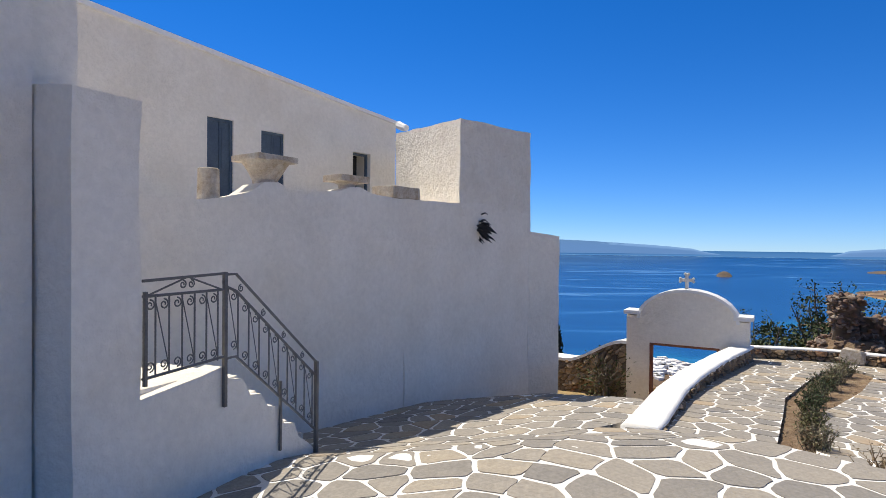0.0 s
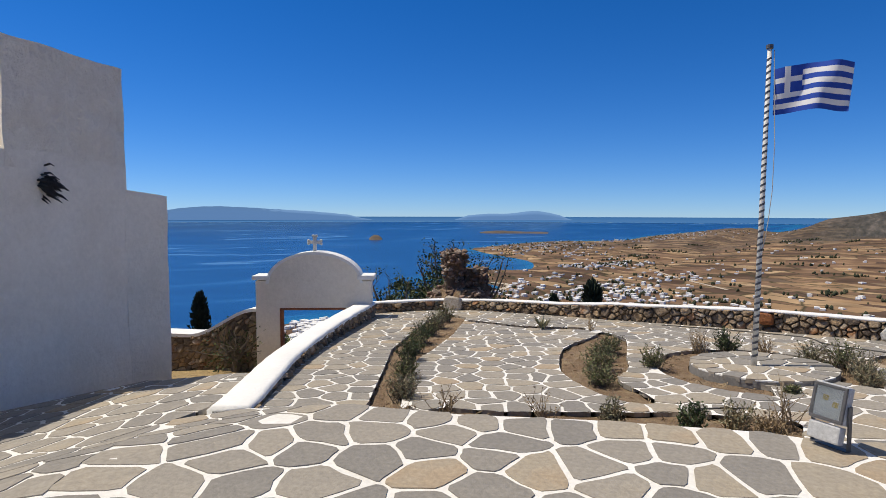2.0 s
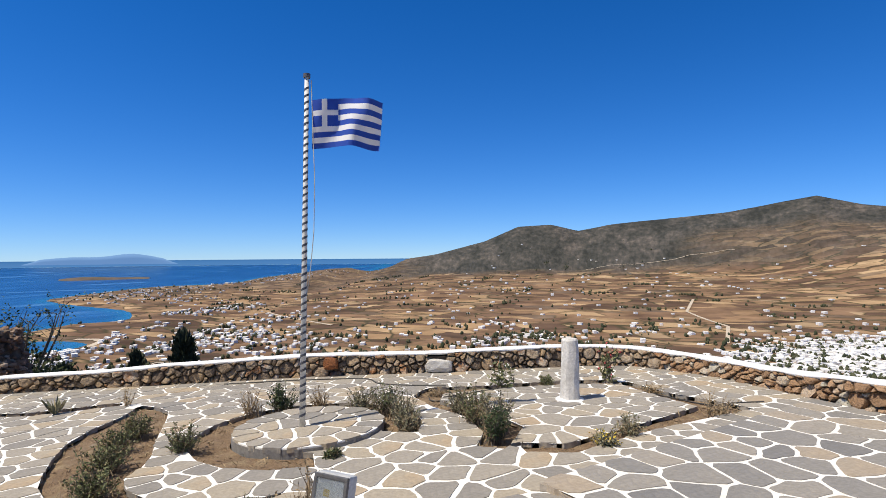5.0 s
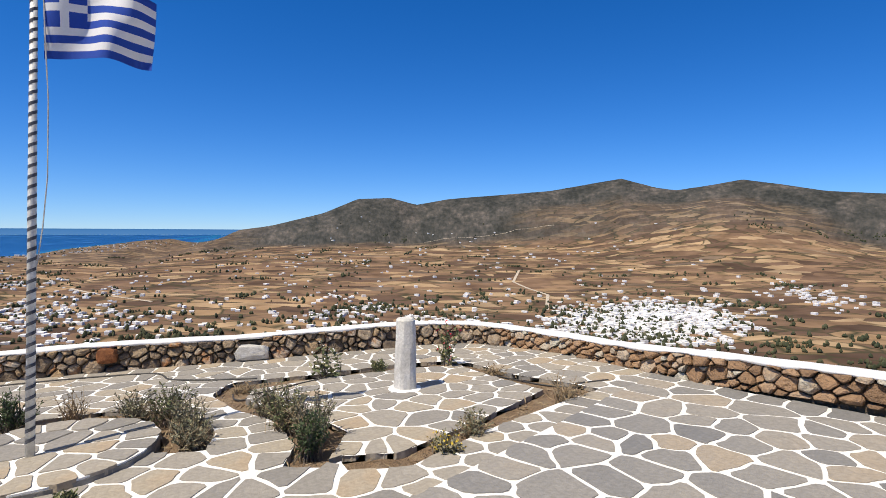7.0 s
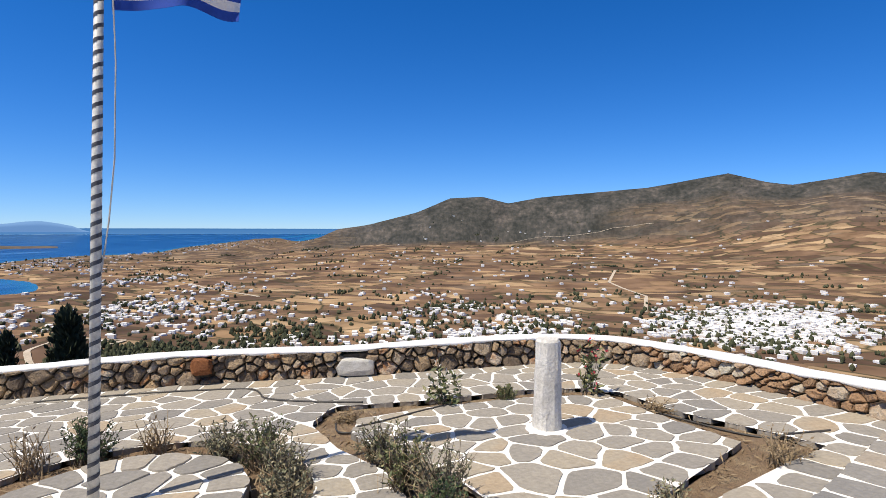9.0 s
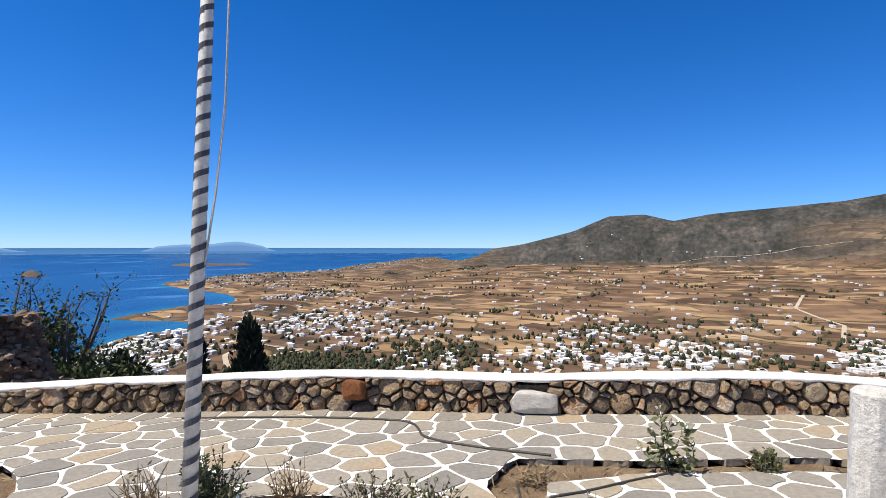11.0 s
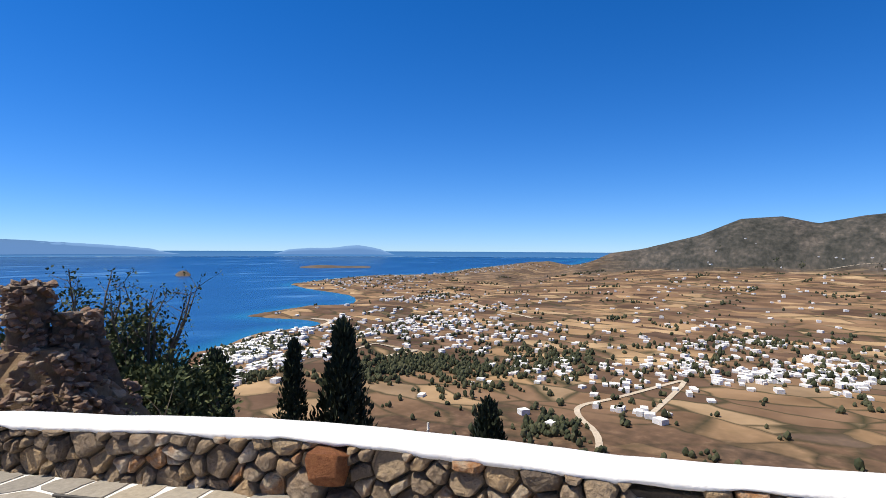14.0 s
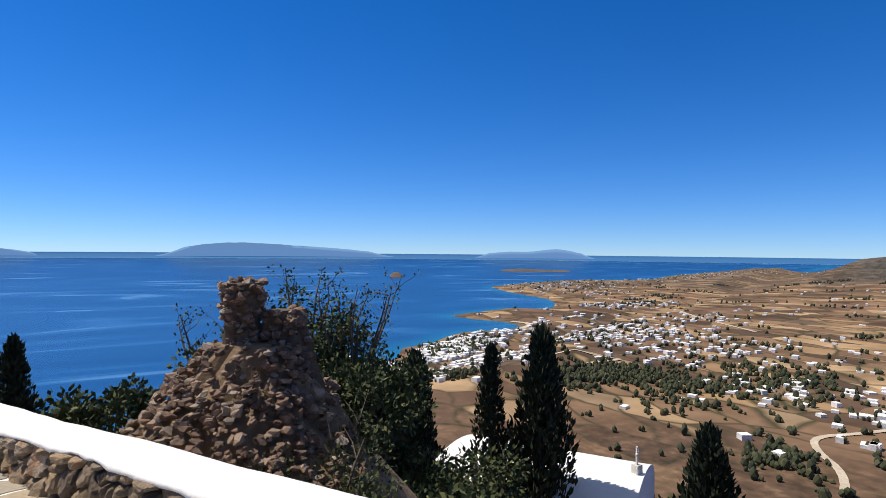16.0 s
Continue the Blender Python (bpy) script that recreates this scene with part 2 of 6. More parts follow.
def land_material():
    m, n, l, b = nodes_of("valley_land")
    a = n.new("ShaderNodeAttribute")
    a.attribute_name = "true"

    def noise_at(scale, detail=6.0, dist=0.0):
        t = n.new("ShaderNodeTexNoise")
        t.inputs["Scale"].default_value, t.inputs["Detail"].default_value, t.inputs["Distortion"].default_value = scale, detail, dist
        l.new(a.outputs["Vector"], t.inputs["Vector"])
        return t
    warp = noise_at(0.006, 3)
    add = n.new("ShaderNodeVectorMath")
    add.operation = "MULTIPLY_ADD"
    l.new(warp.outputs["Color"], add.inputs[0])
    add.inputs[1].default_value = (90, 90, 0)
    l.new(a.outputs["Vector"], add.inputs[2])
    mp = n.new("ShaderNodeMapping")
    mp.inputs["Scale"].default_value = (1.0, 0.55, 0.0)
    mp.inputs["Rotation"].default_value = (0, 0, 0.6)
    l.new(add.outputs[0], mp.inputs["Vector"])
    v = n.new("ShaderNodeTexVoronoi")
    v.inputs["Scale"].default_value = 0.019
    l.new(mp.outputs[0], v.inputs["Vector"])
    e = n.new("ShaderNodeTexVoronoi")
    e.feature = "DISTANCE_TO_EDGE"
    e.inputs["Scale"].default_value = 0.019
    l.new(mp.outputs[0], e.inputs["Vector"])
    sep = n.new("ShaderNodeSeparateColor")
    l.new(v.outputs["Color"], sep.inputs[0])
    fields = ramp(n, [(0.0, (0.118, 0.078, 0.057)), (0.25, (0.203, 0.131, 0.092)), (0.45, (0.321, 0.21, 0.132)), (0.6, (0.236, 0.152, 0.103)), (0.75, (0.45, 0.304, 0.178)), (0.9, (0.535, 0.388, 0.241)), (1.0, (0.161, 0.12, 0.098))])
    l.new(sep.outputs[0], fields.inputs[0])
    mottled = noise_at(0.012, 9)
    mr = ramp(n, [(0.3, (0.50, 0.48, 0.46)), (0.7, (1.0, 0.98, 0.95))])
    l.new(mottled.outputs["Fac"], mr.inputs[0])
    col = mix(n, l, "MULTIPLY", 1.0, fields.outputs[0], mr.outputs[0])
    hedge = ramp(n, [(0.0, (1, 1, 1)), (0.075, (0, 0, 0))])
    l.new(e.outputs["Distance"], hedge.inputs[0])
    gate = noise_at(0.004, 4)
    gr = ramp(n, [(0.40, (0, 0, 0)), (0.50, (1, 1, 1))])
    l.new(gate.outputs["Fac"], gr.inputs[0])
    col = mix(n, l, "MIX", mix(n, l, "MULTIPLY", 1.0, hedge.outputs[0], gr.outputs[0]), col, (0.06, 0.055, 0.03))
    hill = n.new("ShaderNodeAttribute")
    hill.attribute_name = "hill"
    face = n.new("ShaderNodeAttribute")
    face.attribute_name = "face"

    def face_noise(scale, detail, dist):
        t = n.new("ShaderNodeTexNoise")
        t.inputs["Scale"].default_value, t.inputs["Detail"].default_value, t.inputs["Distortion"].default_value = scale, detail, dist
        l.new(face.outputs["Vector"], t.inputs["Vector"])
        return t
    hn = face_noise(0.034, 13, 0.3)
    hr = ramp(n, [(0.38, (0.034, 0.036, 0.033)), (0.48, (0.058, 0.058, 0.053)), (0.56, (0.086, 0.080, 0.072)), (0.66, (0.15, 0.13, 0.115))])
    broad = face_noise(0.006, 6, 0.8)
    blend = n.new("ShaderNodeMath")
    blend.operation = "MULTIPLY_ADD"
    l.new(broad.outputs["Fac"], blend.inputs[0])
    blend.inputs[1].default_value = 0.55
    half = n.new("ShaderNodeMath")
    half.operation = "MULTIPLY"
    half.inputs[1].default_value = 0.45
    l.new(hn.outputs["Fac"], half.inputs[0])
    l.new(half.outputs[0], blend.inputs[2])
    l.new(blend.outputs[0], hr.inputs[0])
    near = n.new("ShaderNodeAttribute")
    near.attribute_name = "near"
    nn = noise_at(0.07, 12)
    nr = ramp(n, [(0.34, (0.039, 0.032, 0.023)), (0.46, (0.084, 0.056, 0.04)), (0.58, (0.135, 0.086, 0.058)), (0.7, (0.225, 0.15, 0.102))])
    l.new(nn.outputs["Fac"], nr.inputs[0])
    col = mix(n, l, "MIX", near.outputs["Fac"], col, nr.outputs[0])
    col = mix(n, l, "MIX", hill.outputs["Fac"], col, hr.outputs[0])
    l.new(col, b.inputs["Base Color"])
    scrub = face_noise(0.03, 10, 0.2)
    bp = n.new("ShaderNodeBump")
    bp.inputs["Distance"].default_value = 11.0
    l.new(hill.outputs["Fac"], bp.inputs["Strength"])
    l.new(scrub.outputs["Fac"], bp.inputs["Height"])
    l.new(bp.outputs[0], b.inputs["Normal"])
    b.inputs["Roughness"].default_value = 1.0
    b.inputs["Specular IOR Level"].default_value = 0.1
    return m


SEA, LAND = sea_material(), land_material()


# ---- building helpers ----
def mesh_ob(name, verts, faces, mat, parent=None, smooth=False):
    me = bpy.data.meshes.new(name)
    me.from_pydata([tuple(v) for v in verts], [], faces)
    for mm in (mat if isinstance(mat, (list, tuple)) else [mat]):
        me.materials.append(mm)
    me.update()
    if smooth:
        me.polygons.foreach_set("use_smooth", [True] * len(me.polygons))
    ob = new(name, me)
    ob.parent = parent
    return ob


def bm_ob(name, bm, mat, parent=None, smooth=False, bevel=0.0):
    if bevel:
        bmesh.ops.bevel(bm, geom=list(bm.edges), offset=bevel, segments=2, profile=0.6, affect="EDGES", clamp_overlap=True)
    bmesh.ops.recalc_face_normals(bm, faces=bm.faces)
    me = bpy.data.meshes.new(name)
    bm.to_mesh(me)
    bm.free()
    me.materials.append(mat)
    if smooth:
        me.polygons.foreach_set("use_smooth", [True] * len(me.polygons))
    ob = new(name, me)
    ob.parent = parent
    return ob


def prism(bm, poly, z0, z1):
    """A block over a plan polygon; z0, z1: a number or one for each corner."""
    k = len(poly)
    z0 = z0 if isinstance(z0, (list, tuple)) else [z0] * k
    z1 = z1 if isinstance(z1, (list, tuple)) else [z1] * k
    lo = [bm.verts.new((x, y, z)) for (x, y), z in zip(poly, z0)]
    hi = [bm.verts.new((x, y, z)) for (x, y), z in zip(poly, z1)]
    bm.faces.new(lo[::-1])
    bm.faces.new(hi)
    for i in range(k):
        j = (i + 1) % k
        bm.faces.new((lo[i], lo[j], hi[j], hi[i]))


def prism_ob(name, poly, z0, z1, mat, parent=None, bevel=0.0):
    bm = bmesh.new()
    prism(bm, poly, z0, z1)
    return bm_ob(name, bm, mat, parent, bevel=bevel)


def roughen(ob, cut, amount, scale=1.0):
    """Cut the faces finer and push the surface about, as hand-laid plaster is."""
    bm = bmesh.new()
    bm.from_mesh(ob.data)
    for _ in range(4):
        long = [e for e in bm.edges if e.calc_length() > cut]
        if not long:
            break
        bmesh.ops.subdivide_edges(bm, edges=long, cuts=1, use_grid_fill=True)
    bmesh.ops.triangulate(bm, faces=[f for f in bm.faces if len(f.verts) > 4])
    for v in bm.verts:
        v.co += noise.noise_vector(v.co * scale) * amount
    bm.to_mesh(ob.data)
    bm.free()
    ob.data.polygons.foreach_set("use_smooth", [False] * len(ob.data.polygons))
    return ob


def box(bm, m, sx, sy, sz):
    r = bmesh.ops.create_cube(bm, size=1.0)
    bmesh.ops.transform(bm, matrix=m @ Matrix.Diagonal((sx, sy, sz, 1)), verts=r["verts"])


def tube(bm, pts, r, sides=6):
    """A round bar along the points; r: one radius or one for each point."""
    pts = [Vector(p) for p in pts]
    rings = []
    for i, p in enumerate(pts):
        d = (pts[min(i + 1, len(pts) - 1)] - pts[max(i - 1, 0)]).normalized()
        q = d.to_track_quat("Z", "Y")
        rr = r[i] if isinstance(r, (list, tuple)) else r
        rings.append([bm.verts.new(p + q @ Vector((math.cos(a) * rr, math.sin(a) * rr, 0))) for a in [2 * math.pi * k / sides for k in range(sides)]])
    for a, b in zip(rings, rings[1:]):
        for k in range(sides):
            bm.faces.new((a[k], a[(k + 1) % sides], b[(k + 1) % sides], b[k]))
    bm.faces.new(rings[0][::-1])
    bm.faces.new(rings[-1])


def lathe(bm, prof, centre=(0, 0, 0), sides=20, wob=0.0):
    c = Vector(centre)
    rings = []
    for r, z in prof:
        ring = []
        for k in range(sides):
            a = 2 * math.pi * k / sides
            f = 1 + wob * noise.noise(Vector((math.cos(a) * 2, math.sin(a) * 2, z * 4)))
            ring.append(bm.verts.new(c + Vector((math.cos(a) * r * f, math.sin(a) * r * f, z))))
        rings.append(ring)
    for a, b in zip(rings, rings[1:]):
        for k in range(sides):
            bm.faces.new((a[k], a[(k + 1) % sides], b[(k + 1) % sides], b[k]))
    bm.faces.new(rings[0][::-1])
    bm.faces.new(rings[-1])


def sm(a):
    a = min(1.0, max(0.0, a))
    return a * a * (3 - 2 * a)


def inside(x, y, poly):
    hit = False
    for (x0, y0), (x1, y1) in zip(poly, poly[1:] + poly[:1]):
        if (y0 > y) != (y1 > y) and x < (x1 - x0) * (y - y0) / (y1 - y0) + x0:
            hit = not hit
    return hit


def nearest(x, y, poly):
    best = None
    for (x0, y0), (x1, y1) in zip(poly, poly[1:] + poly[:1]):
        dx, dy = x1 - x0, y1 - y0
        k = min(1, max(0, ((x - x0) * dx + (y - y0) * dy) / (dx * dx + dy * dy + 1e-9)))
        px, py = x0 + k * dx, y0 + k * dy
        d = math.hypot(px - x, py - y)
        if best is None or d < best[0]:
            best = (d, px, py)
    return best


def rounded(poly, times=2):
    for _ in range(times):
        out = []
        for p, q in zip(poly, poly[1:] + poly[:1]):
            out += [(0.75 * p[0] + 0.25 * q[0], 0.75 * p[1] + 0.25 * q[1]), (0.25 * p[0] + 0.75 * q[0], 0.25 * p[1] + 0.75 * q[1])]
        poly = out
    return poly


# ---- levels of the terraces ----
def ridge(x, y):
    return (1.15 * (y - 3.35) - 2.15 * (x + 1.0)) / 2.44


def level_upper(x, y):
    return 0.32 - 0.24 * sm((y - 4.3) / 1.4) - 0.26 * sm((x - 3.9) / 2.2)


def level_garden(x, y):
    return 0.15 - 0.046 * y - 0.03 * max(0, x - 7) + 0.04 * max(0, 4 - x)


def level_side(x, y):
    return 0.19 - 0.01 * (x - 5.4)


def level_yard(x, y):
    d = max(0, ridge(x, y))
    return level_upper(min(x, 3.5), y) - 0.095 * min(d, 3.2) - 0.085 * max(0, y - 5.5) - 0.14 * max(0, y - 8.3)


CIRCLE, CIRCLE_R = (6.5, 3.98), 0.8
WALL_LINE = [(4.95, 11.75), (5.8, 11.55), (6.75, 11.12), (7.75, 9.3), (8.62, 7.4), (9.55, 5.57), (10.08, 3.83), (10.75, 2.3), (11.15, 1.25), (11.0, 0.55), (10.06, -0.5), (8.75, -1.35), (7.98, -2.2), (6.6, -3.9), (5.2, -5.8)]
CURB_LINE = [(0.82, 5.5), (1.16, 6.05), (2.06, 7.66), (3.5, 9.65), (4.92, 11.4)]
EDGE = [(1.5, 4.35), (2.0, 3.82), (2.75, 3.21), (3.6, 2.4), (3.85, 2.0)]
P_GARDEN = CURB_LINE + WALL_LINE[:11] + [(8.85, -1.25)] + [(5.35, 1.28), (4.3, 1.78)] + EDGE[::-1]
P_SIDE = [(5.35, 1.28), (8.85, -1.25), (7.98, -2.2), (6.6, -3.9), (5.2, -5.8), (2.5, -5.8), (4.4, -0.4), (4.97, 0.75)]
P_UPPER = [(0.82, 5.5), (0.2, 5.55), (-1.0, 3.35), (-2.2, 1.0), (-2.2, -5.8), (2.5, -5.8), (4.4, -0.4), (4.97, 0.75), (5.35, 1.28), (4.3, 1.78)] + EDGE[::-1]
P_YARD = [(0.2, 5.55), (0.55, 5.85), (1.2, 6.9), (1.25, 7.2), (0.35, 8.1), (-0.5, 9.7), (-1.95, 7.95), (-3.4, 5.9), (-4.7, 4.1), (-5.2, 2.6), (-5.2, -5.8), (-2.2, -5.8), (-2.2, 1.0), (-1.0, 3.35)]
B_FRONT = [(1.55, 4.4), (2.02, 3.88), (2.77, 3.27), (3.62, 2.47), (4.0, 2.28), (4.9, 2.75), (4.66, 3.1), (4.2, 3.62), (3.6, 4.0), (2.9, 4.42), (2.45, 4.85), (2.1, 4.78), (1.85, 4.92)]
B_LEFT = [(1.72, 5.02), (2.0, 4.85), (2.6, 5.8), (3.4, 6.95), (4.95, 8.4), (6.2, 9.8), (6.3, 10.5), (5.6, 10.25), (4.5, 9.05), (3.48, 7.85), (2.84, 6.8)]
B_GROOVE = [(5.95, 9.4), (6.3, 8.1), (7.0, 7.25), (7.15, 7.4), (6.44, 8.3), (6.1, 9.55)]
B_CURL = rounded([(4.1, 4.2), (4.4, 5.2), (4.95, 5.85), (5.7, 6.5), (6.8, 6.8), (7.1, 7.2), (6.95, 6.4), (6.5, 5.98), (5.9, 5.5), (5.25, 4.9), (4.75, 4.75), (4.5, 3.95), (4.25, 3.8)], 1)
B_RING = [(CIRCLE[0] + r * math.cos(radians(a)), CIRCLE[1] + r * math.sin(radians(a))) for r, aa in ((0.82, range(-85, 216, 20)), (1.22, range(215, -86, -20))) for a in aa]
B_WEST = [(8.25, 3.52), (7.7, 3.02), (7.33, 2.5), (6.73, 2.1), (6.3, 2.05), (6.3, 1.75), (7.0, 1.75), (7.5, 2.2), (7.75, 2.7), (8.05, 3.05), (8.45, 3.15), (8.9, 2.6), (9.4, 1.6), (9.5, 1.05), (9.62, 1.0), (9.8, 0.98), (9.7, 1.62), (9.12, 2.7), (8.8, 3.55)]
B_EAST = [(6.25, 1.6), (6.3, 1.15), (7.0, 0.62), (7.8, -0.1), (8.25, -0.55), (8.5, -0.3), (9.0, 0.33), (9.76, 0.88), (9.58, 0.97), (8.85, 0.5), (8.25, 0.02), (7.15, 0.75), (6.55, 1.25), (6.5, 1.68)]
BEDS = [B_FRONT, B_LEFT, B_GROOVE, B_CURL, B_RING, B_WEST, B_EAST]
DISC = [(CIRCLE[0] + CIRCLE_R * math.cos(a), CIRCLE[1] + CIRCLE_R * math.sin(a)) for a in [2 * math.pi * k / 28 for k in range(28)]]


def sheet(name, poly, holes, level, mat, step, drop=0.0, label=""):
    """A fine sheet over a plan polygon, snapped to its edges and holes."""
    xs, ys = [p[0] for p in poly], [p[1] for p in poly]
    nx, ny = int((max(xs) - min(xs)) / step) + 2, int((max(ys) - min(ys)) / step) + 2
    ids, verts, faces = {}, [], []
    rings = [poly] + holes

    def vert(i, j):
        if (i, j) not in ids:
            x, y = min(xs) + (i - 0.5) * step, min(ys) + (j - 0.5) * step
            d, px, py = min(nearest(x, y, r) for r in rings)
            if d < 0.75 * step:
                x, y = px, py
            ids[i, j] = len(verts)
            verts.append((x, y, level(x, y) - drop))
        return ids[i, j]
    for i in range(nx):
        for j in range(ny):
            x, y = min(xs) + i * step, min(ys) + j * step
            if inside(x, y, poly) and not any(inside(x, y, h) for h in holes):
                faces.append((vert(i, j), vert(i + 1, j), vert(i + 1, j + 1), vert(i, j + 1)))
    return mesh_ob(name, verts, faces, mat)


# ---- terrace floors ----
FLOORS = []
for nm, poly, holes, level in (("pavement_garden", P_GARDEN, BEDS + [DISC], level_garden), ("pavement_side", P_SIDE, [], level_side), ("pavement_upper", P_UPPER, [], level_upper), ("pavement_yard", P_YARD, [], level_yard)):
    ob = sheet(nm, poly, holes, level, GROUT, 0.12, 0.003)
    tagged(ob, "grey crazy paving with white painted joints", "pavement", kind="structure")
    FLOORS.append((ob, poly, holes, level))


def level_disc(x, y):
    return level_garden(x, y) + 0.055


disc = prism_ob("pavement_circle", [(CIRCLE[0] + 0.99 * (x - CIRCLE[0]), CIRCLE[1] + 0.99 * (y - CIRCLE[1])) for x, y in DISC], [level_disc(x, y) - 0.02 for x, y in DISC], [level_disc(x, y) - 0.006 for x, y in DISC], GROUT)
tagged(disc, "raised round paved plinth under the flagpole", "plinth", kind="structure")
prism_ob("plinth_side", DISC, -0.2, [level_disc(x, y) - 0.021 for x, y in DISC], PAVING_DARK, disc)
FLOORS.append((disc, DISC, [], level_disc))
for nm, line in (("kerb_upper", EDGE + [(4.3, 1.78)]),):
    bm = bmesh.new()
    for p, q in zip(line, line[1:]):
        a, b = Vector(p), Vector(q)
        nrm = Vector((-(b - a).y, (b - a).x)).normalized() * -0.1
        prism(bm, [tuple(a), tuple(b), tuple(b + nrm), tuple(a + nrm)], -0.25, [level_upper(*a) - 0.012, level_upper(*b) - 0.012, level_upper(*b) - 0.012, level_upper(*a) - 0.012])
    tagged(bm_ob(nm, bm, MORTAR), "stone edge of the raised terrace", "kerb", kind="structure")
bm = bmesh.new()
prism(bm, [(5.35, 1.28), (4.97, 0.75), (4.4, -0.4), (2.5, -5.8), (2.9, -5.8), (4.75, -0.5), (5.2, 0.7), (5.55, 1.13)], -0.1, 0.175)
tagged(bm_ob("kerb_side", bm, PAVING_DARK), "low stone riser of the side terrace", "kerb", kind="structure")
for k, bed in enumerate(BEDS):
    xs, ys = [p[0] for p in bed], [p[1] for p in bed]
    ob = sheet("planting_bed", bed, [], lambda x, y: level_garden(x, y) + 0.025 * noise.noise(Vector((x * 5, y * 5, 0))), SOIL, 0.09, 0.05)
    tagged(ob, "sunken planting bed of dry brown soil", "flower bed", kind="structure")

# ---- sea, valley and far islands ----
EYE = Vector((4.0, 2.0, 1.6))


def far(x, y, z):
    """Distances past 1500 m are drawn in along the line of sight, so that all stays within reach."""
    d = math.hypot(x - EYE.x, y - EYE.y)
    if d <= 1500:
        return Vector((x, y, z))
    r = 1500 + 3200 * (1 - math.exp(-(d - 1500) / 3200))
    return EYE + (Vector((x, y, z)) - EYE) * (r / d)


SEA_Z = -198.0
COAST = [(-9000, 400), (-200, 560), (240, 860), (285, 990), (385, 1015), (425, 925), (455, 912), (530, 1035), (600, 1050), (690, 1125), (767, 1170), (905, 1145), (975, 1215), (950, 1320), (890, 1460), (960, 1500), (1200, 1575), (1318, 1490), (1470, 1640), (1570, 1800), (1660, 2200), (1800, 2560), (2450, 2850), (2750, 2900), (3250, 2720), (4100, 3150), (5700, 3690), (10250, 4850), (60000, 28000), (60000, -60000), (-60000, -60000)]
SKYLINE = [(-180, 2.0), (40, -2.2), (55, -2.0), (60, -1.8), (62.5, -1.4), (64.7, -0.95), (68.8, -0.2), (74.2, 1.2), (77.5, 2.62), (80.8, 2.77), (83.3, 2.13), (86.4, 2.7), (90.9, 3.1), (96.4, 3.55), (100.6, 4.25), (103.2, 4.65), (106.2, 3.8), (108.1, 3.5), (111.3, 3.95), (113.5, 4.35), (116.4, 3.9), (119.6, 3.25), (124, 2.9), (135, 3.2), (150, 2.6), (180, 2.0)]


def skyline(az):
    for (a, e), (b, f) in zip(SKYLINE, SKYLINE[1:]):
        if a <= az <= b:
            k = (az - a) / (b - a)
            return e + (f - e) * k
    return 0.0


def land(x, y):
    """Height of the land, and how much of it is bare hill and near slope."""
    d = math.hypot(x - EYE.x, y - EYE.y)
    az = math.degrees(math.atan2(x - EYE.x, y - EYE.y))
    wob = noise.fractal(Vector((x / 420, y / 420, 0.3)), 1.0, 2.0, 4)
    inland = sm((az - 50) / 25) if az > -90 else 1.0
    plain = -190 + 5 * noise.noise(Vector((x / 300, y / 300, 0))) + 78 * sm((d - 1300) / 2300) * inland
    crest = 1.6 + 5200 * math.tan(radians(skyline(az)))
    foot = 3100 + 350 * noise.noise(Vector((az / 6.0, 0, 2)))
    k = max(0.0, (d - foot) / (5200 - foot))
    rise = sm(k) ** 0.8 if k < 1 else 1.0
    hill = max(0.0, crest - plain) * rise
    swell = min(1.0, max(0.0, crest - plain) / 180)
    hill += 55 * swell * rise * (1 - rise) * 2 * noise.fractal(Vector((x / 500, y / 500, 5)), 1.0, 2.0, 5)
    knoll = 150 * math.exp(-(((az - 112) / 9.0) ** 2) - ((d - 3400) / 700) ** 2) + 70 * math.exp(-(((az - 97) / 7.0) ** 2) - ((d - 3700) / 500) ** 2)
    knoll += 28 * math.exp(-((x - 640) ** 2 + (y - 760) ** 2) / 120.0 ** 2)
    z = plain + hill + knoll
    own = -5.6 - 0.45 * max(0, d - 14.0) + 0.10 * wob * min(d, 300) * 0.4
    if -175 < az < -20 or az > 130 or az < -90:
        own = -2.3 - 0.12 * max(0, d - 20)
    near = sm((own - z + 25) / 50)
    if own > z - 20:
        t = min(1, (own - z + 20) / 40)
        z = z * (1 - t) + max(z, own) * t
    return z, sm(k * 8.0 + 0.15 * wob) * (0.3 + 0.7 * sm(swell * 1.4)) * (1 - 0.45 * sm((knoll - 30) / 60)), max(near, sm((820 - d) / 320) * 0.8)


def polar(name, radii, bearings, height, mat, coast=None):
    verts, faces, true, extra = [], [], [], []
    nb = len(bearings)
    for r in radii:
        for a in bearings:
            x, y = EYE.x + r * math.sin(radians(a)), EYE.y + r * math.cos(radians(a))
            out = height(x, y)
            verts.append(far(x, y, out[0]))
            true.append((x, y, 2.2 * out[0]))
            extra.append(out[1:])
    for i in range(len(radii) - 1):
        for j in range(nb):
            k = (j + 1) % nb
            faces.append((i * nb + j, i * nb + k, (i + 1) * nb + k, (i + 1) * nb + j))
    ob = mesh_ob(name, verts, faces, mat, smooth=True)
    at = ob.data.attributes.new("true", "FLOAT_VECTOR", "POINT")
    at.data.foreach_set("vector", [c for v in true for c in v])
    return ob, extra


def add_float(ob, name, values):
    at = ob.data.attributes.new(name, "FLOAT", "POINT")
    at.data.foreach_set("value", values)


bear = [-180 + 6 * k for k in range(24)] + [-36 + 3 * k for k in range(8)] + [-12 + 0.45 * k for k in range(315)] + [130 + 5 * k for k in range(10)]


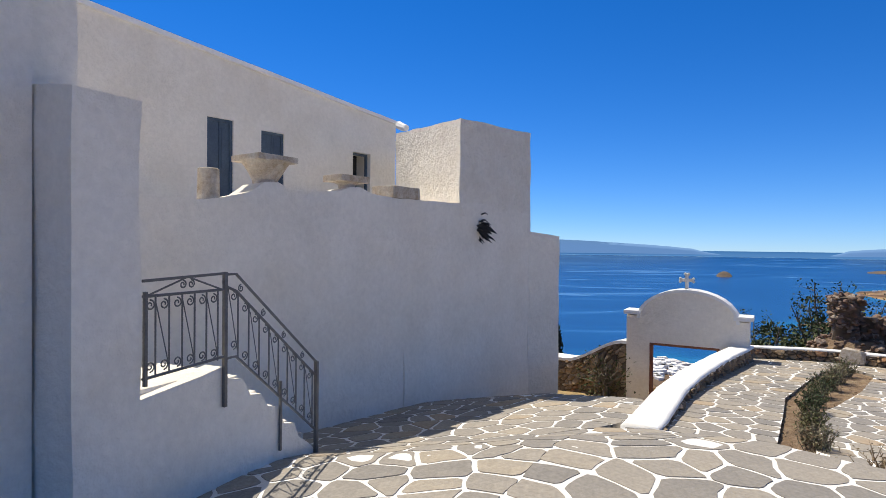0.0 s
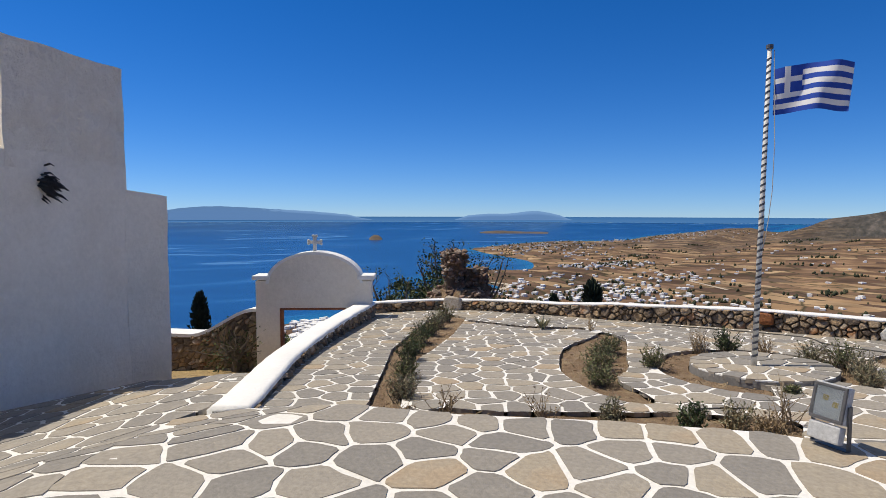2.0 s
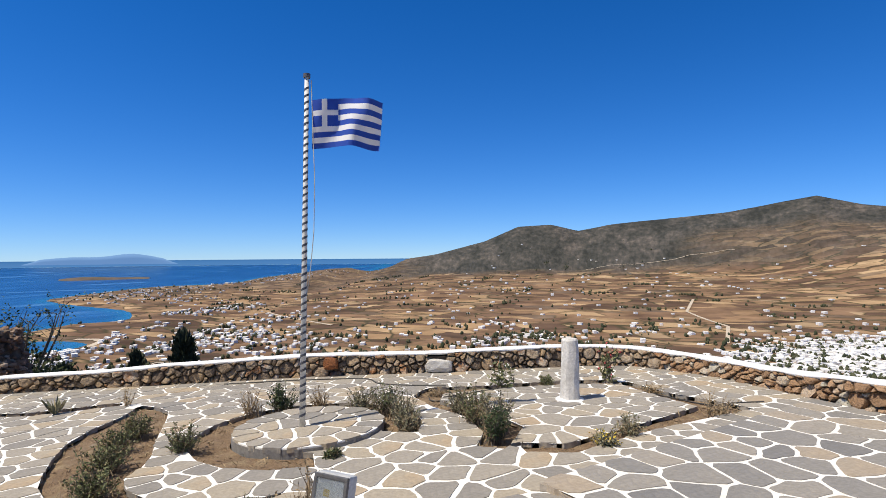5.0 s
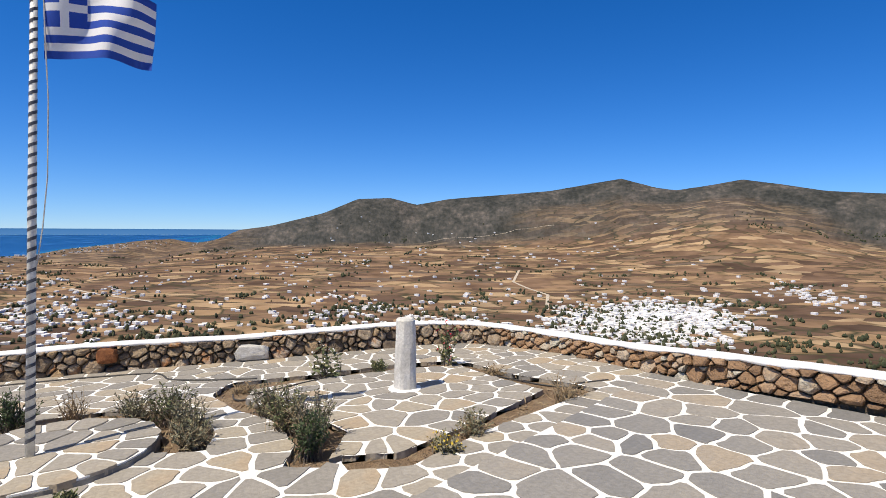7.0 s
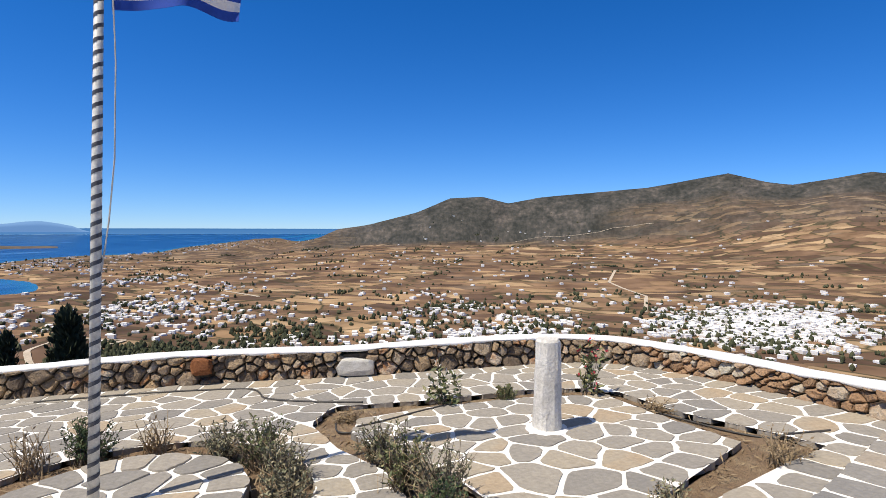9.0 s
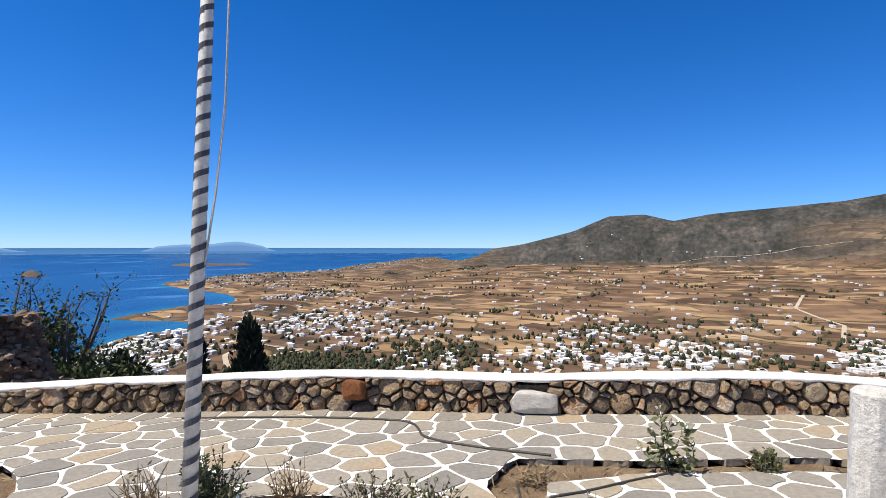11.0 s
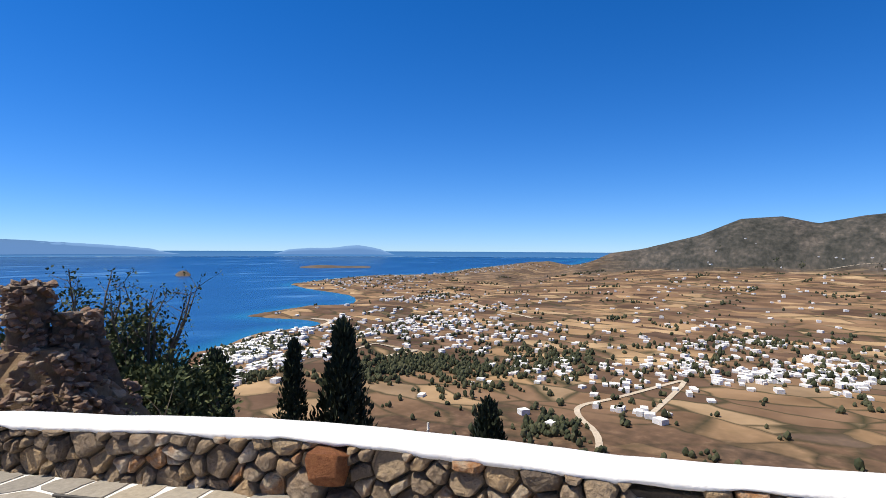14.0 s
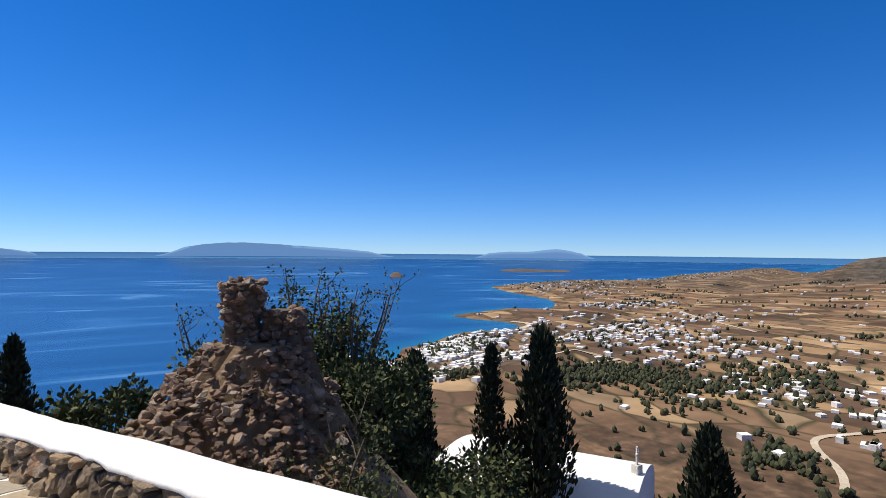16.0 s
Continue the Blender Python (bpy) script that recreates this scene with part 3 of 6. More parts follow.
def shore(x, y):
    if x > 0 and y > 0 and x < 12000 and y < 6000:
        return nearest(x, y, COAST[1:-3])[0] * (1 if inside(x, y, COAST) else -1)
    return 9000.0 if inside(x, y, COAST) else -9000.0


def land_at(x, y):
    s = shore(x, y)
    if s < -60:
        return (-240.0, 0.0, 0.0)
    z, hill, near = land(x, y)
    if s < 2500:
        z = min(z, SEA_Z + (1.5 + 0.05 * s + 0.0006 * s * s if s > 0 else 1.5 + 0.14 * s)) if math.hypot(x, y) > 420 else z
    return (z, hill, near)


radii = [13 * (1.045 ** k) for k in range(148)]
radii = [r for r in radii if r < 7000]
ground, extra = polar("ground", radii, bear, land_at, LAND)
# bearing and height, for the scrub and gullies of the hillsides
at = ground.data.attributes.new("face", "FLOAT_VECTOR", "POINT")
at.data.foreach_set("vector", [c for r in radii for a in bear for c in (4500 * radians(a), 0.12 * r, 0.0)])
ground_heights = [land_at(EYE.x + r * math.sin(radians(a)), EYE.y + r * math.cos(radians(a)))[0] for r in radii for a in bear]
for item, hh in zip(at.data, ground_heights):
    item.vector.z = 1.3 * hh
add_float(ground, "hill", [e[0] for e in extra])
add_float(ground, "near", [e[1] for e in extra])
tagged(ground, "dry brown valley with stubble fields and bare hills", "ground", kind="structure")


def sea_at(x, y):
    s = shore(x, y)
    return (SEA_Z, math.exp(-((s / 55.0) ** 2)) if abs(s) < 400 else 0.0)


sea, extra = polar("water", [250 * 1.06 ** k for k in range(67)], [-180 + 10 * k for k in range(17)] + [-10 + 0.7 * k for k in range(122)] + [80 + 10 * k for k in range(10)], sea_at, SEA)
add_float(sea, "shallow", [e[0] for e in extra])
tagged(sea, "deep blue sea with pale current streaks", "sea", kind="structure")


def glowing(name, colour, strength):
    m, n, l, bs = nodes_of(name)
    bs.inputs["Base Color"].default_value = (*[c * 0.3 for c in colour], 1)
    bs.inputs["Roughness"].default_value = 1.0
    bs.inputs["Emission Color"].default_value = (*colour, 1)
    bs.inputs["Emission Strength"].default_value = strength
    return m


# far water and islands emit: distance haze is painted as a blue glow
HORIZON_SEA = glowing("sea_haze_glow", (0.035, 0.15, 0.36), 0.75)
FAR_ISLE = glowing("island_haze_glow", (0.15, 0.29, 0.53), 0.75)
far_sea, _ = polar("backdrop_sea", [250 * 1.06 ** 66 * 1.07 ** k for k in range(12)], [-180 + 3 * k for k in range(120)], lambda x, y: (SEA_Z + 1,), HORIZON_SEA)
tagged(far_sea, "distant blue sea up to the horizon", "sea", kind="structure")


def far_ridge(name, az0, az1, dist, prof, mat, label):
    """A long low island: a ridge with slopes to both sides."""
    verts, faces, n = [], [], 60
    for i in range(n + 1):
        a = az0 + (az1 - az0) * i / n
        h = prof(i / n)
        for k, w in ((-1, 0.0), (-0.5, 0.55), (0, 1.0), (0.6, 0.6), (1, 0.0)):
            d = dist * (1 + 0.04 * k)
            x, y = EYE.x + d * math.sin(radians(a)), EYE.y + d * math.cos(radians(a))
            j = 1 + 0.04 * noise.noise(Vector((a * 1.5, k, 0)))
            verts.append(far(x, y, SEA_Z + max(0.0, h * w * j) - 3))
    for i in range(n):
        for k in range(4):
            faces.append((i * 5 + k, i * 5 + k + 1, i * 5 + k + 6, i * 5 + k + 5))
    return tagged(mesh_ob(name, verts, faces, mat, smooth=True), label, "island", kind="structure")


# islands in the self-lit haze colour
far_ridge("backdrop_island_1", 3.5, 25.5, 15000, lambda u: (82 + 265 * math.sin(math.pi * u ** 0.8) ** 1.3 * (1.1 - 0.35 * u) + 26 * math.sin(9 * u) * math.sin(math.pi * u)) * min(1.0, 9 * u, 9 * (1 - u)), FAR_ISLE, "distant island on the horizon, haze blue by its own glow")
far_ridge("backdrop_island_2", 33.5, 45.2, 15000, lambda u: (82 + 150 * math.exp(-((u - 0.68) / 0.2) ** 2) + 75 * math.exp(-((u - 0.3) / 0.2) ** 2)) * min(1.0, 9 * u, 9 * (1 - u)), FAR_ISLE, "distant island on the horizon, pale blue by its own glow")
far_ridge("backdrop_island_3", -16, -5.0, 15000, lambda u: 190 * math.sin(math.pi * u) ** 0.5, FAR_ISLE, "distant headland on the horizon, haze blue by its own glow")
far_ridge("islet_long", 36.0, 42.9, 5600, lambda u: 26 * math.sin(math.pi * u) ** 0.35 * (0.8 + 0.2 * math.sin(7 * u)), ISLET, "low rocky brown islet in the bay")
far_ridge("islet_small", 25.0, 26.3, 4250, lambda u: 34 * math.sin(math.pi * u) ** 0.6, ISLET, "small dark rocky islet in the sea")


# ---- villages, trees and tracks of the valley ----
def ground_z(x, y):
    return land_at(x, y)[0]


def scatter(name, spots, make, mat, label, category, seed):
    """One mesh of many small things; spots: x, y, spread across and along, count."""
    rnd = random.Random(seed)
    verts, faces = [], []
    for cx, cy, sx, sy, count in spots:
        for _ in range(count):
            x, y = rnd.gauss(cx, sx), rnd.gauss(cy, sy)
            if shore(x, y) < 12 or math.hypot(x, y) < 330:
                continue
            make(rnd, x, y, ground_z(x, y), verts, faces)
    return tagged(mesh_ob(name, verts, faces, mat), label, category, kind="stuff")


def add_house(rnd, x, y, z, verts, faces, big=1.0):
    turn = rnd.choice((0.3, 0.35, 0.42, 1.1)) + rnd.uniform(-0.1, 0.1)
    for b in range(rnd.choice((1, 1, 2))):
        w, dp, h = rnd.uniform(7, 16) * big, rnd.uniform(6, 11) * big, rnd.choice((3.0, 3.2, 3.4, 5.8))
        ox, oy = x + rnd.uniform(-4, 4) * b, y + rnd.uniform(-4, 4) * b
        k = len(verts)
        c, s = math.cos(turn), math.sin(turn)
        for zz in (z - 6, z + h):
            for ux, uy in ((-w, -dp), (w, -dp), (w, dp), (-w, dp)):
                verts.append(far(ox + (ux * c - uy * s) / 2, oy + (ux * s + uy * c) / 2, zz))
        faces += [(k + 4, k + 5, k + 6, k + 7), (k, k + 1, k + 5, k + 4), (k + 1, k + 2, k + 6, k + 5), (k + 2, k + 3, k + 7, k + 6), (k + 3, k, k + 4, k + 7)]


def add_tree(rnd, x, y, z, verts, faces, big=1.0):
    """A small uneven clump of two or three lobes."""
    for _ in range(rnd.choice((1, 2, 2, 3))):
        r = rnd.uniform(1.6, 4.2) * big
        ox, oy = x + rnd.uniform(-4, 4), y + rnd.uniform(-4, 4)
        k = len(verts)
        hh = r * rnd.uniform(0.8, 1.5)
        verts.append(far(ox, oy, z + 2 * hh))
        for zz, f in ((1.45, 0.75), (0.6, 1.0)):
            for q in range(5):
                a = q * 1.2566 + zz
                j = f * r * rnd.uniform(0.7, 1.2)
                verts.append(far(ox + j * math.cos(a), oy + j * math.sin(a), z + zz * hh * rnd.uniform(0.85, 1.1)))
        for q in range(5):
            p = (q + 1) % 5
            faces.append((k, k + 1 + q, k + 1 + p))
            faces.append((k + 1 + q, k + 6 + q, k + 6 + p, k + 1 + p))
        for q in range(5):
            j = rnd.uniform(0.2, 0.5) * r
            verts.append(far(ox + j * math.cos(q * 1.2566), oy + j * math.sin(q * 1.2566), z - 1))
        for q in range(5):
            p = (q + 1) % 5
            faces.append((k + 6 + q, k + 11 + q, k + 11 + p, k + 6 + p))


HARBOUR = [(340, 930, 34, 45, 110), (300, 870, 26, 40, 50), (400, 800, 30, 40, 70), (560, 900, 60, 60, 220), (640, 1000, 60, 55, 190), (520, 860, 40, 50, 50), (780, 1090, 60, 35, 40), (990, 1180, 30, 30, 14), (930, 1400, 25, 50, 8)]
SUBURB = [(1050, 930, 130, 90, 120), (900, 900, 90, 60, 60), (1250, 1100, 160, 120, 60), (1000, 700, 130, 50, 60), (1630, 1420, 160, 50, 80), (1500, 1040, 60, 50, 20), (1900, 2000, 120, 200, 50), (2200, 2450, 180, 150, 80), (3000, 2600, 500, 120, 70), (4300, 2900, 700, 150, 70)]
WHITE_TOWN = [(1230, -330, 120, 75, 520), (1330, -440, 100, 70, 300), (1120, -200, 90, 50, 110), (1050, -300, 60, 70, 120), (1620, -900, 130, 60, 60), (1500, -560, 180, 120, 40)]
FARMS = [(945, 310, 110, 50, 90), (985, 150, 50, 60, 70), (1080, 90, 90, 70, 90), (760, 480, 90, 50, 36), (1213, 330, 60, 40, 22), (1310, 240, 50, 50, 26), (1500, 400, 60, 50, 16), (1150, 550, 200, 120, 26), (1700, 240, 400, 300, 40), (2200, -300, 600, 400, 50), (2200, 900, 500, 400, 70), (2800, 200, 500, 500, 50), (1450, 0, 150, 60, 20)]
scatter("village_houses", HARBOUR, add_house, HOUSE, "white flat-roofed houses of the harbour village", "houses", 3)
scatter("suburb_houses", SUBURB, add_house, HOUSE, "scattered white houses along the coast", "houses", 4)
scatter("town_houses", WHITE_TOWN, add_house, HOUSE, "dense white cubic houses of the inland town", "houses", 5)
scatter("farm_houses", FARMS, add_house, HOUSE, "small white farmhouses among dry fields", "houses", 6)
scatter("villa_terrace", [(655, 235, 10, 24, 14)], add_house, HOUSE, "row of white villas on the slope", "houses", 7)
villa = bmesh.new()
vz = ground_z(548, 305)
for dx, dy, sx, sy, hh in ((0, 0, 12, 9, 7), (9, 2, 8, 8, 4), (-8, 5, 7, 6, 3.5)):
    prism(villa, [(548 + dx - sx / 2, 305 + dy - sy / 2), (548 + dx + sx / 2, 305 + dy - sy / 2), (548 + dx + sx / 2, 305 + dy + sy / 2), (548 + dx - sx / 2, 305 + dy + sy / 2)], vz - 5, vz + hh)
tagged(bm_ob("white_villa", villa, HOUSE), "white stepped villa among trees below the hill", "house")
TREES = [(s[0], s[1], s[2] * 1.15, s[3] * 1.15, int(s[4] * 0.75)) for s in SUBURB + HARBOUR[3:5] + FARMS] + [(640, 620, 70, 28, 330), (720, 540, 45, 40, 170), (860, 480, 60, 30, 120), (450, 740, 28, 24, 90), (548, 305, 20, 16, 60), (1180, -260, 150, 90, 150), (1000, -330, 60, 120, 120), (1330, 260, 60, 70, 70), (900, 560, 90, 30, 60), (1230, -330, 150, 100, 130), (520, 260, 120, 120, 90)]
hr = random.Random(40)
for _ in range(95):
    d, a = hr.uniform(700, 3600), radians(hr.uniform(47, 128))
    TREES.append((EYE.x + d * math.sin(a), EYE.y + d * math.cos(a), *hr.choice(((10, 45), (30, 40), (40, 8))), hr.randint(6, 22)))
scatter("valley_trees", TREES, add_tree, FARTREE, "dark olive trees and hedges scattered over the valley", "trees", 8)


def track(name, pts, width, label):
    verts, faces = [], []
    fine = []
    for p, q in zip(pts, pts[1:]):
        for k in range(8):
            fine.append((p[0] + (q[0] - p[0]) * k / 8, p[1] + (q[1] - p[1]) * k / 8))
    for i in range(len(fine) - 1):
        a, b = Vector(fine[i]), Vector(fine[i + 1])
        nrm = Vector((-(b - a).y, (b - a).x)).normalized() * width / 2
        for s in (a + nrm, a - nrm):
            verts.append(far(s.x, s.y, max(ground_z(a.x, a.y), ground_z(s.x, s.y)) + 0.8))
    for i in range(len(fine) - 2):
        faces.append((2 * i, 2 * i + 1, 2 * i + 3, 2 * i + 2))
    return tagged(mesh_ob(name, verts, faces, ROAD), label, "road", kind="structure")


track("road_farm", rounded([(490, 225), (560, 255), (600, 300), (640, 322), (690, 300), (780, 280), (900, 260)], 2)[:-2], 7, "pale dirt track winding across the slope")
track("road_harbour", rounded([(560, 640), (600, 700), (640, 740), (700, 740), (720, 700), (780, 690)], 2)[:-2], 8, "pale road round a brown knoll")
track("road_valley", [(1330, 800), (1400, 930), (1470, 1050), (1600, 1230)], 10, "straight pale road across the fields")
track("road_hill", [(3300, 350), (3350, 100), (3500, -200), (3450, -500)], 8, "pale track along the foot of the hills")
track("road_town", [(1350, -150), (1600, -180), (1900, -100), (2300, -150)], 9, "pale lane through the fields")
track("beach", [(905, 1148), (965, 1185), (985, 1225), (965, 1290)], 16, "narrow pale sand beach in the bay")


# ---- low rubble garden wall ----
def along(line, s):
    for p, q in zip(line, line[1:]):
        d = math.hypot(q[0] - p[0], q[1] - p[1])
        if s <= d or q is line[-1]:
            k = s / d
            return (p[0] + (q[0] - p[0]) * k, p[1] + (q[1] - p[1]) * k), ((q[0] - p[0]) / d, (q[1] - p[1]) / d)
        s -= d


def line_length(line):
    return sum(math.hypot(q[0] - p[0], q[1] - p[1]) for p, q in zip(line, line[1:]))


def smooth_line(line, times=2):
    for _ in range(times):
        out = [line[0]]
        for p, q in zip(line, line[1:]):
            out += [(0.75 * p[0] + 0.25 * q[0], 0.75 * p[1] + 0.25 * q[1]), (0.25 * p[0] + 0.75 * q[0], 0.25 * p[1] + 0.75 * q[1])]
        line = out + [line[-1]]
    return line


WL = smooth_line(WALL_LINE)
WLEN = line_length(WL)
# distance along the wall and height of the coping there
TOPS = [(0, -0.15), (2.0, -0.12), (3.0, -0.06), (4.35, -0.02), (5.4, 0.065), (6.4, 0.11), (7.5, 0.165), (9.0, 0.2), (9.7, 0.208), (10.7, 0.255), (12.0, 0.295), (13.8, 0.31), (15.2, 0.35), (16.8, 0.48), (18.0, 0.52), (30, 0.6)]


def top_at(s):
    for (a, z), (b, w) in zip(TOPS, TOPS[1:]):
        if a <= s <= b:
            return z + (w - z) * (s - a) / (b - a)
    return TOPS[-1][1]


def base_at(x, y):
    return level_garden(x, y) if y > -0.3 else max(level_garden(x, y), level_side(x, y) - 0.03)


def strip(name, line, length, cross, mat, parent=None, step=0.15, bumpy=0.0):
    """A body drawn along a line; cross(s, x, y) gives its section as offsets to the left and heights."""
    verts, faces, n = [], [], int(length / step)
    for i in range(n + 1):
        s = length * i / n
        (x, y), (dx, dy) = along(line, min(s, length - 1e-4))
        sec = cross(s, x, y)
        for o, z in sec:
            j = bumpy * noise.noise(Vector((s * 3, o * 7, z * 5)))
            verts.append((x - dy * o, y + dx * o, z + j))
    m = len(sec)
    for i in range(n):
        for k in range(m):
            q = (k + 1) % m
            faces.append((i * m + k, i * m + q, (i + 1) * m + q, (i + 1) * m + k))
    faces += [tuple(range(m))[::-1], tuple(n * m + k for k in range(m))]
    return mesh_ob(name, verts, faces, mat, parent)


garden_wall = new("wall_garden")
tagged(garden_wall, "low curved rubble stone wall with whitewashed coping", "wall", kind="structure")
strip("core", WL, WLEN, lambda s, x, y: [(0.05, base_at(x, y) - 0.3), (0.05, top_at(s) - 0.08), (0.36, top_at(s) - 0.09), (0.36, -2.6)], MORTAR, garden_wall)


def coping_cross(s, x, y):
    t = top_at(s)
    e = 0.018 * noise.noise(Vector((s * 2.1, 0, 0))) + 0.012 * noise.noise(Vector((s * 7, 3, 0)))
    return [(0.02 + e, t - 0.045 + 1.3 * e), (-0.002 + e, t - 0.028 + e), (0.006 + e, t - 0.008), (0.03, t), (0.22, t - 0.008), (0.37, t - 0.03), (0.395, t - 0.05), (0.40, t - 0.13)]


cop = strip("coping", WL, WLEN, coping_cross, COPING, garden_wall, 0.09, 0.008)
cop.data.polygons.foreach_set("use_smooth", [True] * len(cop.data.polygons))


def stone_mesh(rnd, corners=15):
    """A rough broken stone, about 1 across."""
    bm = bmesh.new()
    for _ in range(corners):
        p = Vector((rnd.uniform(-1, 1), rnd.uniform(-1, 1), rnd.uniform(-1, 1)))
        m = max(abs(p.x), abs(p.y), abs(p.z))
        p = p / m * 0.36 + p.normalized() * 0.19
        bm.verts.new(p * rnd.uniform(0.86, 1.05))
    bmesh.ops.convex_hull(bm, input=bm.verts)
    bmesh.ops.delete(bm, geom=[v for v in bm.verts if not v.link_faces], context="VERTS")
    bmesh.ops.dissolve_limit(bm, angle_limit=0.3, verts=bm.verts, edges=bm.edges)
    bmesh.ops.bevel(bm, geom=list(bm.edges), offset=0.025, segments=1, profile=0.6, affect="EDGES", clamp_overlap=True)
    bmesh.ops.recalc_face_normals(bm, faces=bm.faces)
    me = bpy.data.meshes.new("stone")
    bm.to_mesh(me)
    bm.free()
    return me


def stones_for(mat, count, seed):
    rnd = random.Random(seed)
    out = []
    for _ in range(count):
        me = stone_mesh(rnd)
        me.materials.append(mat)
        out.append(me)
    return out




def place(me, parent, x, y, z, dx, dy, w, dep, h, roll=0.0, name="stone"):
    ob = new(name, me)
    ob.parent = parent
    ob.matrix_basis = Matrix.Translation((x, y, z)) @ Matrix(((dx, -dy, 0, 0), (dy, dx, 0, 0), (0, 0, 1, 0), (0, 0, 0, 1))) @ Euler((0, roll, 0)).to_matrix().to_4x4() @ Matrix.Diagonal((w, dep, h, 1))
    return ob


def s_of(x, y):
    return min((math.hypot(along(WL, k * 0.05)[0][0] - x, along(WL, k * 0.05)[0][1] - y), k * 0.05) for k in range(int(WLEN / 0.05)))[1]


S_BLOCK, S_RED, S_PLASTER = s_of(10.07, 3.83), s_of(9.54, 5.57), s_of(6.75, 11.12)


# ---- whitewashed curb beside the path to the gate ----
curb = new("wall_curb")
tagged(curb, "low sloping stone curb with thick white top", "wall", kind="structure")
CL = smooth_line(CURB_LINE, 1)
CLEN = line_length(CL)


def curb_top(s):
    return 0.10 - 0.20 * s / CLEN + 0.02 * sm(s / 1.5)


strip("body", CL, CLEN, lambda s, x, y: [(0.03, level_garden(x, y) - 0.2), (0.03, curb_top(s) - 0.04), (0.33, curb_top(s) - 0.04), (0.33, -2.2)], MORTAR, curb)
c2 = strip("coping", CL, CLEN, lambda s, x, y: [(-0.01, curb_top(s) - 0.045), (-0.005, curb_top(s) - 0.01), (0.04, curb_top(s)), (0.33, curb_top(s)), (0.38, curb_top(s) - 0.03), (0.38, curb_top(s) - 0.5 - 0.1 * s)], COPING, curb, 0.1, 0.012)
c2.data.polygons.foreach_set("use_smooth", [True] * len(c2.data.polygons))

# ---- lower ground by the gate ----
lower = mesh_ob("ground_lower", [(-0.7, 7.6, -0.66), (2.7, 9.0, -0.8), (4.9, 11.9, -1.7), (3.0, 15.5, -2.0), (-1.5, 15.5, -1.8), (-1.5, 10.5, -0.9), (0.5, 10.6, -1.02), (2.3, 10.6, -1.25), (1.6, 6.8, -0.64)], [(0, 8, 1, 7, 6), (7, 2, 3, 6), (6, 3, 4, 5), (0, 6, 5)], STRAW)
tagged(lower, "patch of dry straw-coloured grass by the gate", "ground", kind="structure")
bank = mesh_ob("ground_bank", [(4.9, 11.9, -0.6), (2.5, 15.8, -2.6), (8, 18, -5.6), (14, 14, -6.4), (16, 4, -6.4), (14, -4, -5.6), (8, -8, -4.0), (5.0, -6.2, -0.5), (8.0, -2.7, -0.5), (11.5, 1.0, -0.6), (9.6, 6.5, -0.6), (8.4, 9.2, -0.7), (7.0, 11.5, -0.7)], [(0, 1, 2, 12), (12, 2, 3, 11), (11, 3, 4, 10), (10, 4, 5, 9), (9, 5, 6, 8), (8, 6, 7)], STRAW)
tagged(bank, "dry bank falling away outside the garden wall", "ground", kind="structure")
back = mesh_ob("ground_behind", [(-30, -30, -0.3), (30, -30, -0.3), (9, -6.2, -0.2), (5.2, -5.9, -0.05), (-5.2, -5.9, -0.05), (-14, 16, -0.3), (-30, 16, -1)], [(0, 1, 2, 3, 4), (0, 4, 5, 6)], STRAW)
tagged(back, "dry ground behind the terrace", "ground", kind="structure")

# ---- the monastery: terrace wall, stairs, tower and upper house ----
U = Vector((0.584, 0.812))       # along the terrace wall
NRM = Vector((-0.812, 0.584))    # away from the yard


def plan(base, along_u, back_n):
    p = Vector(base) + U * along_u + NRM * back_n
    return (p.x, p.y)


C1 = (-1.93, 7.97)
terrace = new("wall_terrace")
tagged(terrace, "whitewashed terrace wall with uneven parapet", "wall", kind="structure")
bm = bmesh.new()
NST = 34
for i in range(NST):
    a, b = -6.2 + 6.4 * i / NST, -6.2 + 6.4 * (i + 1) / NST

    def par(s):
        z = 2.38 + 0.22 * sm((s + 3.4) / 2.2) + 0.02 * noise.noise(Vector((s * 3, 0, 0)))
        z += 0.16 * math.exp(-((s + 2.35) / 0.22) ** 2) + 0.09 * math.exp(-((s + 1.0) / 0.2) ** 2)
        return z
    prism(bm, [plan(C1, a, 0), plan(C1, b, 0), plan(C1, b, 0.38), plan(C1, a, 0.38)], -0.6, [par(a), par(b), par(b), par(a)])
bmesh.ops.remove_doubles(bm, verts=bm.verts, dist=0.001)
ob = roughen(bm_ob("parapet", bm, WHITE, terrace), 0.3, 0.035, 1.3)
bm = bmesh.new()
prism(bm, [plan(C1, -6.2, 0.36), plan(C1, 2.6, 0.36), plan(C1, 2.6, 4.0), plan(C1, -6.2, 4.0)], -0.6, 2.12)
tagged(bm_ob("floor_terrace", bm, WHITE), "whitewashed upper terrace floor", "floor", kind="structure")

TD = Vector((1.357, 1.6)).normalized()
T_TL, T_TR, T_TB = Vector((-1.145, 8.899)), Vector((0.212, 10.497)), Vector((-2.464, 11.978))
tower = new("wall_tower")
tagged(tower, "square whitewashed tower with rough plaster", "wall", kind="structure")
tb = T_TR + (T_TB - T_TL)
up = prism_ob("upper_block", [tuple(T_TL), tuple(T_TR), tuple(tb), tuple(T_TB)], 2.4, [3.97, 4.04, 4.3, 4.3], ROUGH_WHITE, tower)
roughen(up, 0.25, 0.022, 2.0)
low = prism_ob("lower_block", [tuple(Vector(C1) - TD * 0.06 + Vector((0.02, 0.0))), tuple(T_TR), tuple(tb), tuple(T_TB + Vector((-0.9, -2.6)))], -1.5, [2.6, 2.62, 2.6, 2.6], WHITE, tower)
